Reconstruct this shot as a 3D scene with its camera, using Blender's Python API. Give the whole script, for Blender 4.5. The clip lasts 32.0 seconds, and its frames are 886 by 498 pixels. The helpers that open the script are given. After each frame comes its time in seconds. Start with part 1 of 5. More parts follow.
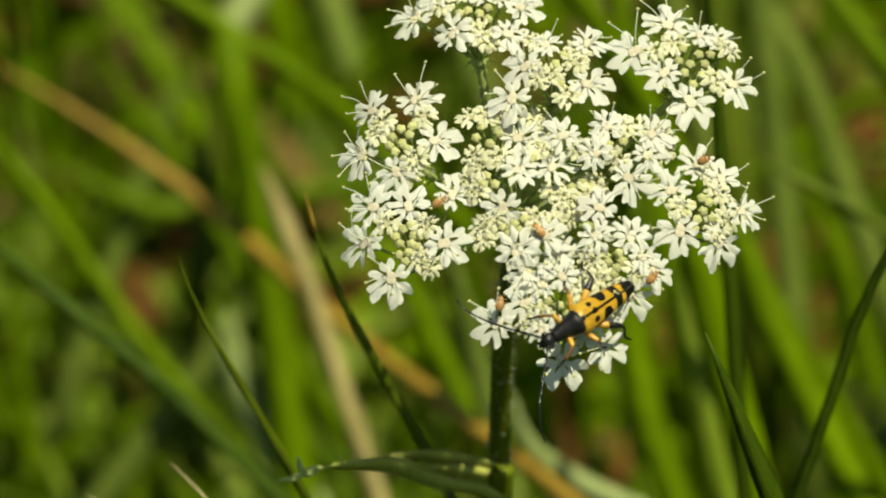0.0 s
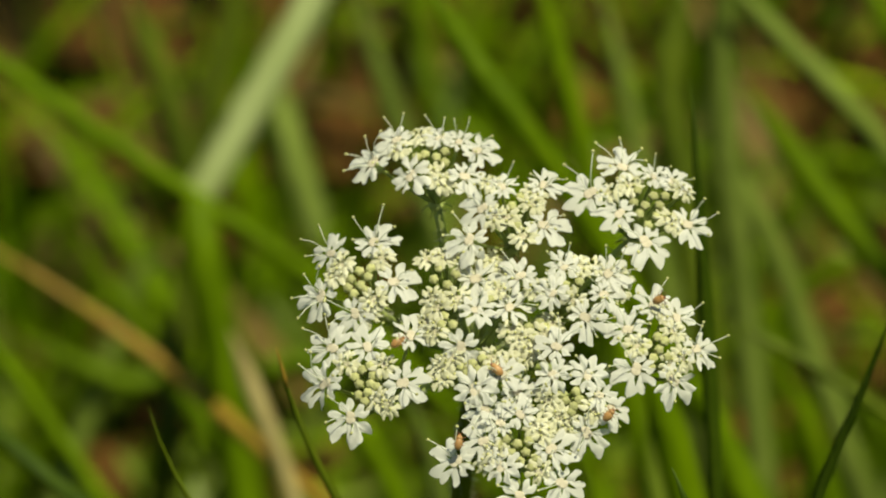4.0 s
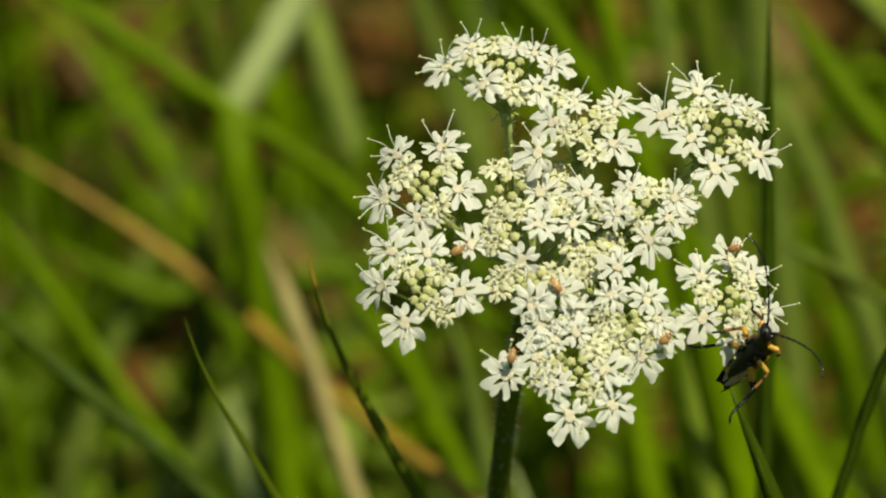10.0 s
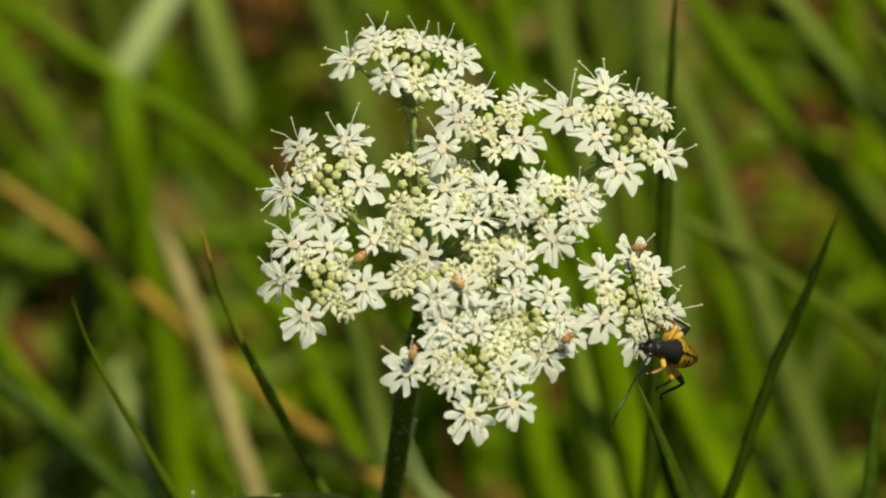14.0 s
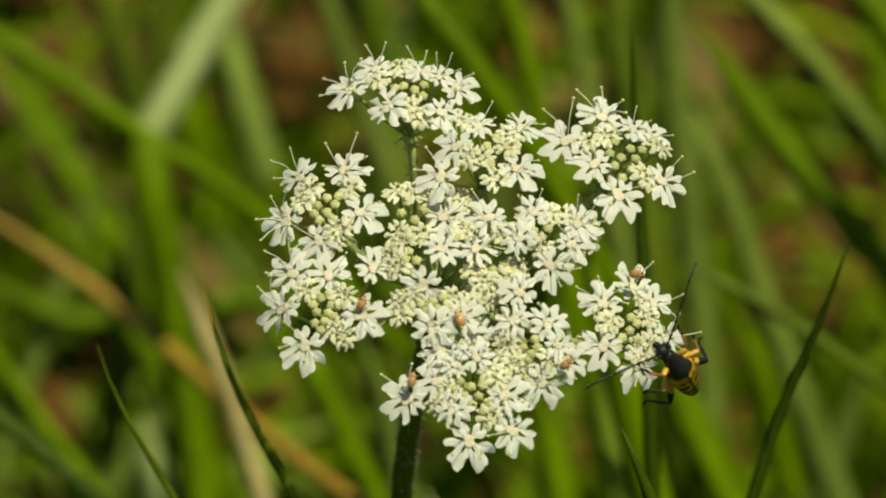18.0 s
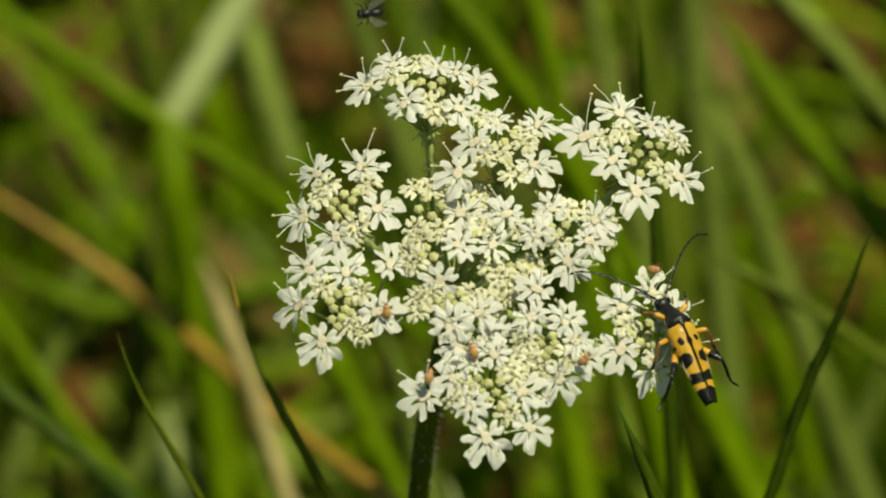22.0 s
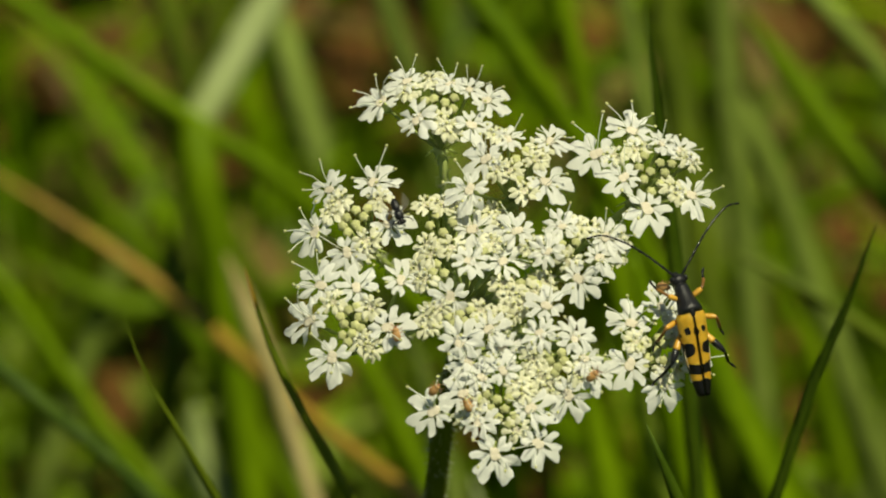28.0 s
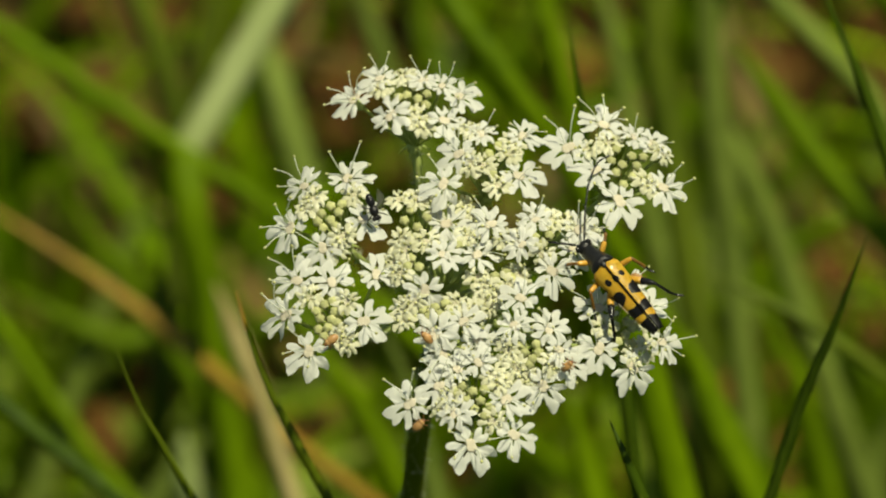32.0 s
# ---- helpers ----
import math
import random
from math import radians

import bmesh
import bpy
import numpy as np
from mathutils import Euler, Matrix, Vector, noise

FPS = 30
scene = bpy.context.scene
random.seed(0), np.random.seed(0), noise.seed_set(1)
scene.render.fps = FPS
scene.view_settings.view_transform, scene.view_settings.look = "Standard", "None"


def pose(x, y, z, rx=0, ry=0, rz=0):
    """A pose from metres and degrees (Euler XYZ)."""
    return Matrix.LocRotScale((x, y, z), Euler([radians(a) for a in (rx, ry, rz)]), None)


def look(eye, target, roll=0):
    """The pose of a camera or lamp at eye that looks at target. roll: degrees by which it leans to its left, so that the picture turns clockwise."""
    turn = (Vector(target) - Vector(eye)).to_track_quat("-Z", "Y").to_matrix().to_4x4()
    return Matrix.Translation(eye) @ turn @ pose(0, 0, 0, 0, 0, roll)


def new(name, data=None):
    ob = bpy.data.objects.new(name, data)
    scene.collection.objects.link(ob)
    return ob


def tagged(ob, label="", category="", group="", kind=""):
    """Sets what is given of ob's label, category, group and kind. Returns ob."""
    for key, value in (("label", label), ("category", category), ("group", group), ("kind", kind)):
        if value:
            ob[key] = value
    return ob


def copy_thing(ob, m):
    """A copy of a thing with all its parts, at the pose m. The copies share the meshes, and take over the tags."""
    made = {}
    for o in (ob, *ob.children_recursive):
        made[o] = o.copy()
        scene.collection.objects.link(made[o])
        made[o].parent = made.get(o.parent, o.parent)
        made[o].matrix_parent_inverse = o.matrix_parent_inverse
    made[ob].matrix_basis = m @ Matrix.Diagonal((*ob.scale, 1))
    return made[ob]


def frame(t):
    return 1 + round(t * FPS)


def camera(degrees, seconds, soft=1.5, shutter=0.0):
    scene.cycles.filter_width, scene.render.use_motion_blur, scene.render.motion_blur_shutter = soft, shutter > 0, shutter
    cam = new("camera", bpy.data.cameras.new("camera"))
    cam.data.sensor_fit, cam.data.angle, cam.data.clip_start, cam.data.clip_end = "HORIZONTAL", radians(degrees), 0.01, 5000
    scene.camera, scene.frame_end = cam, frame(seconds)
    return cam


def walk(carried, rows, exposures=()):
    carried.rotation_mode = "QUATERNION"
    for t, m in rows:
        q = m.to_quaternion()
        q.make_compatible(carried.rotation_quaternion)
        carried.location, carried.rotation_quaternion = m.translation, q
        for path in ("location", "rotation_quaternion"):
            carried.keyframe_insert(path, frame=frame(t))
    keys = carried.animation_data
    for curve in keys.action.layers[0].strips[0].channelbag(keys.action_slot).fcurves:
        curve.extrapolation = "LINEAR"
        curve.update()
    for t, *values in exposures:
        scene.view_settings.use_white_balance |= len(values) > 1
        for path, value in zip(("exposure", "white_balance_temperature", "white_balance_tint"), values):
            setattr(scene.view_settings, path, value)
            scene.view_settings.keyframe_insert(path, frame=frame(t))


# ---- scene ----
HEAD = Vector((0, 0, 0.40))                      # middle of the flower head
PITCH = radians(40)
RIGHT = Vector((1, 0, 0))
UP = Vector((0, math.sin(PITCH), math.cos(PITCH)))
BACK = Vector((0, -math.cos(PITCH), math.sin(PITCH)))   # from the head towards the lens
EYE = HEAD + BACK

cam = camera(7.2, 32.0, soft=2.05)
cam.data.dof.use_dof = True
cam.data.dof.focus_distance = 0.995
cam.data.dof.aperture_fstop = 22.0

# seconds; the eye's shift to the right and up in mm; the line of sight's slope in thousandths
PATH = [
    (0, 7.31, 19.21, -22.66, -33.24), (0.5, 8.32, 17.93, -22.92, -32.54), (1, 8.84, 16.94, -23.17, -31.81),
    (1.5, 9.93, 14.30, -24.22, -30.00), (2, 9.87, 11.64, -23.92, -28.29), (2.5, 9.48, 9.43, -23.89, -14.25),
    (3, 8.53, 8.22, -21.22, -6.23), (3.5, 7.80, 8.00, -19.46, -1.89), (5.5, 1.34, 1.23, -9.92, 1.49),
    (6, -0.00, 0.00, -7.70, 3.13), (6.5, -0.44, -1.10, -6.40, 4.68), (7, -0.47, -2.13, -6.12, 6.16),
    (7.5, 1.21, -2.59, -8.96, 6.63), (8, 3.13, -1.57, -13.69, 3.91), (8.5, 4.58, 0.62, -17.21, 3.04),
    (9, 4.71, 3.19, -20.38, 1.40), (9.5, 4.19, 5.58, -22.08, -1.34), (10, 2.87, 7.24, -19.64, -12.88),
    (10.5, 1.27, 8.29, -15.64, -18.09), (11, 0.15, 8.41, -10.02, -19.64), (11.5, -1.01, 9.12, -4.98, -21.15),
    (12, -2.12, 10.04, -2.70, -22.20), (12.5, -3.41, 11.70, 0.21, -24.03), (13, -4.07, 13.21, 2.30, -22.68),
    (13.5, -3.95, 14.56, 1.71, -22.93), (14, -3.30, 14.86, 0.75, -23.03), (14.5, -1.68, 14.68, 0.17, -22.17),
    (16.5, 8.47, 4.61, -11.35, -9.35), (17, 8.47, 5.07, -12.58, -8.34), (17.5, 7.12, 6.48, -11.58, -7.78),
    (18, 5.91, 7.84, -9.95, -9.64), (18.5, 4.20, 9.07, -7.72, -13.87), (19, 3.88, 8.60, -8.09, -14.13),
    (19.5, 4.27, 7.76, -9.74, -13.39), (20, 5.74, 6.36, -13.88, -11.13), (20.5, 6.53, 5.35, -15.70, -9.41),
    (21, 6.71, 5.31, -15.70, -6.92), (21.5, 6.46, 5.55, -14.29, -6.48), (22, 6.45, 6.71, -13.31, -10.40),
    (22.5, 6.66, 7.23, -13.46, -13.98), (23, 7.63, 7.83, -14.66, -15.53), (23.5, 8.56, 7.15, -15.71, -12.21),
    (24, 9.63, 6.33, -17.11, -9.89), (24.5, 11.06, 6.48, -18.30, -9.75), (25, 12.10, 6.76, -19.18, -10.07),
    (25.5, 13.51, 7.86, -22.06, -13.71), (27.5, 20.48, 6.87, -27.42, -11.38), (28, 21.15, 5.45, -28.28, -9.85),
    (28.5, 21.92, 4.46, -29.22, -9.00), (29, 22.73, 3.10, -29.82, -7.01), (29.5, 23.04, 2.44, -29.07, -2.85),
    (30, 22.36, 1.77, -28.44, -2.36), (30.5, 21.28, 1.14, -27.65, -1.89), (31, 20.17, -0.52, -26.10, -2.76),
    (31.5, 19.67, -1.86, -25.73, -1.77), (32, 19.34, -2.89, -25.36, 0.71),
]


def eye_pose(cx, cy, ax, ay):
    z = (BACK - RIGHT * ax / 1000 - UP * ay / 1000).normalized()
    x = (RIGHT - z * RIGHT.dot(z)).normalized()
    m = Matrix((x, z.cross(x), z)).transposed().to_4x4()
    m.translation = EYE + RIGHT * cx / 1000 + UP * cy / 1000
    return m


walk(cam, [(t, eye_pose(*row)) for t, *row in PATH], exposures=[(0, 0.46, 7350, -4), (2, 0.44, 7350, -4), (3, 0.26, 7350, -4), (8.5, 0.26, 7350, -4), (10, 0.32, 7350, -4),
                       (13, 0.31, 7350, -4), (16, 0.25, 7350, -4), (32, 0.25, 7350, -4)])

# ---- light ----
SUN_TO = Vector((0.26, -0.10, 0.95)).normalized()
world = bpy.data.worlds.new("sky")
world.use_nodes = True
scene.world = world
sky = world.node_tree.nodes.new("ShaderNodeTexSky")
sky.sky_type, sky.sun_disc = "NISHITA", False
sky.sun_elevation = math.asin(SUN_TO.z)
sky.sun_rotation = math.atan2(SUN_TO.x, SUN_TO.y)
world.node_tree.links.new(sky.outputs[0], world.node_tree.nodes["Background"].inputs[0])
world.node_tree.nodes["Background"].inputs[1].default_value = 0.062
sun = new("sun", bpy.data.lights.new("sun", "SUN"))
sun.data.energy, sun.data.angle, sun.data.color = 4.9, radians(0.53), (1.0, 0.94, 0.80)
sun.matrix_world = look(SUN_TO * 3, (0, 0, 0))


# ---- materials ----
def material(name, c1, c2, scale, rough=0.5, bump=0.2, through_light=0.0, vary=0.15, fine=6.0, island=False, metal=0.0,
             coat=0.0, stretch=None, spec=0.5):
    m = bpy.data.materials.new(name)
    m.use_nodes = True
    nt = m.node_tree
    nd, ln = nt.nodes, nt.links
    bsdf = nd["Principled BSDF"]
    geo = nd.new("ShaderNodeTexCoord")
    src = geo.outputs["Object"]
    if stretch:
        mp = nd.new("ShaderNodeMapping")
        mp.inputs["Scale"].default_value = stretch
        ln.new(src, mp.inputs[0])
        src = mp.outputs[0]
    big, small = nd.new("ShaderNodeTexNoise"), nd.new("ShaderNodeTexNoise")
    big.inputs["Scale"].default_value, small.inputs["Scale"].default_value = scale, scale * fine
    big.inputs["Detail"].default_value, small.inputs["Detail"].default_value = 3, 2
    ln.new(src, big.inputs["Vector"])
    ln.new(src, small.inputs["Vector"])
    add = nd.new("ShaderNodeMath")
    add.operation = "MULTIPLY_ADD"
    add.inputs[1].default_value = 0.45
    ln.new(small.outputs[0], add.inputs[0])
    ln.new(big.outputs[0], add.inputs[2])
    ramp = nd.new("ShaderNodeValToRGB")
    ramp.color_ramp.elements[0].position, ramp.color_ramp.elements[1].position = 0.5, 0.95
    ramp.color_ramp.elements[0].color, ramp.color_ramp.elements[1].color = (*c1, 1), (*c2, 1)
    ln.new(add.outputs[0], ramp.inputs[0])
    if island:
        rnd = nd.new("ShaderNodeNewGeometry").outputs["Random Per Island"]
    else:
        rnd = nd.new("ShaderNodeObjectInfo").outputs["Random"]
    span = nd.new("ShaderNodeMapRange")
    span.inputs["To Min"].default_value, span.inputs["To Max"].default_value = 1 - vary, 1 + vary
    ln.new(rnd, span.inputs[0])
    hsv = nd.new("ShaderNodeHueSaturation")
    ln.new(span.outputs[0], hsv.inputs["Value"])
    ln.new(ramp.outputs[0], hsv.inputs["Color"])
    ln.new(hsv.outputs[0], bsdf.inputs["Base Color"])
    bsdf.inputs["Roughness"].default_value = rough
    bsdf.inputs["Metallic"].default_value = metal
    bsdf.inputs["Coat Weight"].default_value = coat
    bsdf.inputs["Coat Roughness"].default_value = 0.12
    bsdf.inputs["Specular IOR Level"].default_value = spec
    if bump:
        bp = nd.new("ShaderNodeBump")
        bp.inputs["Strength"].default_value, bp.inputs["Distance"].default_value = bump, 0.3 / scale
        ln.new(add.outputs[0], bp.inputs["Height"])
        ln.new(bp.outputs[0], bsdf.inputs["Normal"])
    if through_light:
        tr, mix = nd.new("ShaderNodeBsdfTranslucent"), nd.new("ShaderNodeMixShader")
        mix.inputs[0].default_value = through_light
        ln.new(hsv.outputs[0], tr.inputs[0])
        ln.new(bsdf.outputs[0], mix.inputs[1])
        ln.new(tr.outputs[0], mix.inputs[2])
        ln.new(mix.outputs[0], nd["Material Output"].inputs["Surface"])
    return m, ramp


def plain(*args, **kw):
    return material(*args, **kw)[0]


PETAL = plain("white_petal", (0.685, 0.68, 0.60), (0.78, 0.775, 0.71), 420, rough=0.75, bump=0.15, through_light=0.45, vary=0.04, spec=0.15)
YOUNG = plain("cream_petal", (0.52, 0.51, 0.32), (0.72, 0.70, 0.52), 500, rough=0.6, bump=0.3, through_light=0.3, vary=0.08, spec=0.2)
DISC = plain("beige_disc", (0.42, 0.375, 0.275), (0.53, 0.48, 0.37), 900, rough=0.85, bump=0.4, vary=0.12, spec=0.1)
BUD = plain("green_cream_bud", (0.37, 0.38, 0.15), (0.55, 0.54, 0.28), 600, rough=0.7, bump=0.3, through_light=0.2, vary=0.18, spec=0.2)
FILAMENT = plain("pale_filament", (0.74, 0.75, 0.58), (0.84, 0.84, 0.74), 600, rough=0.5, bump=0.1, through_light=0.2, vary=0.05)


def sheer(m, amount):
    """Thin stuff that lets part of the light straight through."""
    nd, ln = m.node_tree.nodes, m.node_tree.links
    out = nd["Material Output"].inputs["Surface"]
    mix, clear = nd.new("ShaderNodeMixShader"), nd.new("ShaderNodeBsdfTransparent")
    mix.inputs[0].default_value = amount
    ln.new(out.links[0].from_socket, mix.inputs[1])
    ln.new(clear.outputs[0], mix.inputs[2])
    ln.new(mix.outputs[0], out)


sheer(FILAMENT, 0.4)
ANTHER = plain("olive_anther", (0.34, 0.34, 0.12), (0.52, 0.50, 0.24), 1500, rough=0.6, bump=0.3, vary=0.2)
RAY = plain("green_ray", (0.33, 0.40, 0.11), (0.46, 0.52, 0.18), 500, rough=0.6, bump=0.3, spec=0.15, through_light=0.3)
STEM = plain("green_stem", (0.052, 0.068, 0.002), (0.105, 0.128, 0.006), 260, spec=0.1, rough=0.5, bump=0.35, stretch=(1, 1, 0.12))
HAIR = plain("pale_hair", (0.30, 0.33, 0.20), (0.45, 0.46, 0.32), 900, rough=0.5, bump=0, through_light=0.3)
LEAF = plain("grey_green_leaf", (0.31, 0.32, 0.065), (0.42, 0.43, 0.11), 180, spec=0.15, rough=0.6, bump=0.25, through_light=0.22)
BLADE = plain("green_blade", (0.085, 0.150, 0.002), (0.170, 0.268, 0.005), 70, spec=0.1, rough=0.5, bump=0.3, through_light=0.4, vary=0.15, stretch=(1, 1, 0.2))
DARK_BLADE = plain("dark_green_blade", (0.026, 0.050, 0.002), (0.050, 0.085, 0.004), 90, spec=0.14, rough=0.5, bump=0.3, through_light=0.18, vary=0.1, stretch=(1, 1, 0.2))
SLIM_BLADE = plain("olive_green_blade", (0.065, 0.095, 0.004), (0.12, 0.16, 0.008), 90, spec=0.25, rough=0.45, bump=0.3, through_light=0.3, vary=0.12, stretch=(1, 1, 0.2))
DULL_BLADE = plain("dull_olive_blade", (0.11, 0.155, 0.020), (0.20, 0.26, 0.045), 70, spec=0.12, rough=0.55, bump=0.3, through_light=0.35, vary=0.15, stretch=(1, 1, 0.2))
PALE_BLADE = plain("pale_green_blade", (0.27, 0.33, 0.10), (0.41, 0.47, 0.20), 60, spec=0.12, rough=0.5, bump=0.3, through_light=0.35, vary=0.1, stretch=(1, 1, 0.2))
STRAW = plain("dry_straw_blade", (0.24, 0.140, 0.010), (0.41, 0.255, 0.028), 80, rough=0.6, bump=0.4, through_light=0.25, vary=0.1, stretch=(1, 1, 0.2))
BRIGHT_BLADE = plain("bright_green_blade", (0.17, 0.25, 0.016), (0.28, 0.37, 0.04), 70, spec=0.1, rough=0.5, bump=0.3, through_light=0.4, vary=0.12, stretch=(1, 1, 0.2))
BLEACHED = plain("bleached_straw", (0.36, 0.27, 0.12), (0.58, 0.48, 0.28), 200, rough=0.7, bump=0.4, through_light=0.2, vary=0.1)
PALE_STRAW = plain("pale_straw_blade", (0.24, 0.19, 0.05), (0.36, 0.295, 0.095), 80, rough=0.6, bump=0.4, through_light=0.25, vary=0.1, stretch=(1, 1, 0.2))
SOIL = plain("soil", (0.013, 0.010, 0.003), (0.046, 0.030, 0.010), 28, rough=0.95, bump=0.8, vary=0, spec=0.05)


def green_far_ground(nt):
    """Further out the sward hides the soil."""
    nd, ln = nt.nodes, nt.links
    co, dist, span = nd.new("ShaderNodeTexCoord"), nd.new("ShaderNodeVectorMath"), nd.new("ShaderNodeMapRange")
    dist.operation = "DISTANCE"
    dist.inputs[1].default_value = (0, 0.4, 0)
    ln.new(co.outputs["Object"], dist.inputs[0])
    nz, add = nd.new("ShaderNodeTexNoise"), nd.new("ShaderNodeMath")
    nz.inputs["Scale"].default_value, nz.inputs["Detail"].default_value = 2.2, 5
    ln.new(co.outputs["Object"], nz.inputs["Vector"])
    add.operation = "MULTIPLY_ADD"
    add.inputs[1].default_value = 2.4
    ln.new(nz.outputs[0], add.inputs[0])
    ln.new(dist.outputs["Value"], add.inputs[2])
    span.inputs["From Min"].default_value, span.inputs["From Max"].default_value = 1.75, 2.3
    ln.new(add.outputs[0], span.inputs[0])
    tint, mix = nd.new("ShaderNodeValToRGB"), nd.new("ShaderNodeMix")
    tint.color_ramp.elements[0].color, tint.color_ramp.elements[1].color = (0.03, 0.055, 0.006, 1), (0.09, 0.13, 0.02, 1)
    tint.color_ramp.elements[0].position, tint.color_ramp.elements[1].position = 0.35, 0.68
    fine = nd.new("ShaderNodeTexNoise")
    fine.inputs["Scale"].default_value, fine.inputs["Detail"].default_value = 9, 8
    ln.new(co.outputs["Object"], fine.inputs["Vector"])
    ln.new(fine.outputs[0], tint.inputs[0])
    mix.data_type = "RGBA"
    col = nd["Principled BSDF"].inputs["Base Color"]
    ln.new(span.outputs[0], mix.inputs["Factor"])
    ln.new(col.links[0].from_socket, mix.inputs["A"])
    ln.new(tint.outputs[0], mix.inputs["B"])
    ln.new(mix.outputs["Result"], col)


green_far_ground(SOIL.node_tree)
LITTER = plain("dead_leaf", (0.025, 0.014, 0.004), (0.12, 0.055, 0.014), 60, rough=0.9, bump=0.5, spec=0.05, vary=0.4, island=True)
MEADOW = plain("meadow_blade", (0.048, 0.10, 0.001), (0.178, 0.275, 0.005), 18, rough=0.5, bump=0.2, through_light=0.4, vary=0.6, island=True, spec=0.1)
LIGHT_MEADOW = plain("light_meadow_blade", (0.10, 0.15, 0.012), (0.27, 0.34, 0.06), 24, rough=0.5, bump=0.2, through_light=0.35, vary=0.5, island=True, spec=0.12)
DRY_MEADOW = plain("dry_meadow_blade", (0.08, 0.058, 0.012), (0.22, 0.15, 0.04), 18, rough=0.6, bump=0.2, through_light=0.3, vary=0.4, island=True, spec=0.2)


# ---- helpers for meshes ----
def mesh_of(name, bm, *mats):
    me = bpy.data.meshes.new(name)
    bm.to_mesh(me)
    bm.free()
    for m in mats:
        me.materials.append(m)
    for p in me.polygons:
        p.use_smooth = True
    return me


def part(name, bm, mat, parent, label=""):
    me = bm if isinstance(bm, bpy.types.Mesh) else mesh_of(name, bm, mat)
    ob = new(name, me)
    ob.parent = parent
    return tagged(ob, label)


def spot(a, b, d=0.0):
    """a, b: mm to the right and up across the plane of the head as seen from the eye; d: mm behind that plane."""
    return EYE + (RIGHT * a / 1000 + UP * b / 1000 - BACK) * (1 + d / 1000)


def smooth_line(pts, n):
    """n + 1 places, evenly apart, along a smooth line through pts."""
    pts = [Vector(p) for p in pts]
    gap = [max(1e-9, (q - p).length) for p, q in zip(pts, pts[1:])]
    slope = [(q - p) / g for p, q, g in zip(pts, pts[1:], gap)]
    tan = [slope[0]]
    for i in range(1, len(pts) - 1):
        tan.append((slope[i - 1] * gap[i] + slope[i] * gap[i - 1]) / (gap[i] + gap[i - 1]))
    tan.append(slope[-1])
    out, total = [], sum(gap)
    for i in range(n + 1):
        s, k = i / n * total, 0
        while k < len(gap) - 1 and s > gap[k]:
            s -= gap[k]
            k += 1
        f = min(1.0, s / gap[k])
        out.append(pts[k] * (2 * f ** 3 - 3 * f * f + 1) + tan[k] * gap[k] * (f ** 3 - 2 * f * f + f)
                   + pts[k + 1] * (3 * f * f - 2 * f ** 3) + tan[k + 1] * gap[k] * (f ** 3 - f * f))
    return out


def tube(bm, line, radii, sides=6, mat=0, ridge=0.0, caps=True):
    """A round bar along the places of line."""
    rings = []
    side = None
    for i, p in enumerate(line):
        t = (line[min(i + 1, len(line) - 1)] - line[max(i - 1, 0)]).normalized()
        if side is None:
            side = t.orthogonal().normalized()
        side = (side - t * side.dot(t)).normalized()
        up = t.cross(side)
        r = radii[i] if isinstance(radii, (list, tuple)) else radii
        ring = []
        for j in range(sides):
            a = 2 * math.pi * j / sides
            k = r * (1 + (ridge if j % 2 else -ridge))
            ring.append(bm.verts.new(p + side * math.cos(a) * k + up * math.sin(a) * k))
        rings.append(ring)
    for r0, r1 in zip(rings, rings[1:]):
        for j in range(sides):
            bm.faces.new((r0[j], r0[(j + 1) % sides], r1[(j + 1) % sides], r1[j])).material_index = mat
    if caps:
        bm.faces.new(rings[0][::-1]).material_index = mat
        bm.faces.new(rings[-1]).material_index = mat


def ball(bm, centre, size, mat=0, sub=1, turn=None):
    m = Matrix.Translation(centre) @ (turn.to_4x4() if turn else Matrix()) @ Matrix.Diagonal((*size, 1))
    found = bmesh.ops.create_icosphere(bm, subdivisions=sub, radius=1, matrix=m)
    for v in found["verts"]:
        for f in v.link_faces:
            f.material_index = mat


# ---- ground ----
def make_ground():
    bm = bmesh.new()
    n = 60
    rows = []
    for i in range(n + 1):
        row = []
        for j in range(n + 1):
            u, v = i / n * 2 - 1, j / n * 2 - 1
            x, y = math.copysign(abs(u) ** 5, u) * 600 + u * 1.2, math.copysign(abs(v) ** 5, v) * 600 + v * 1.2 + 0.3
            row.append(bm.verts.new((x, y, 0.012 * (noise.noise((x * 7, y * 7, 1)) - 0.3) if abs(u) < 0.5 and abs(v) < 0.5 else 0)))
        rows.append(row)
    for i in range(n):
        for j in range(n):
            bm.faces.new((rows[i][j], rows[i + 1][j], rows[i + 1][j + 1], rows[i][j + 1]))
    tagged(new("ground", mesh_of("ground", bm, SOIL)), "dark brown meadow soil under dense grass", "ground", kind="structure")


make_ground()


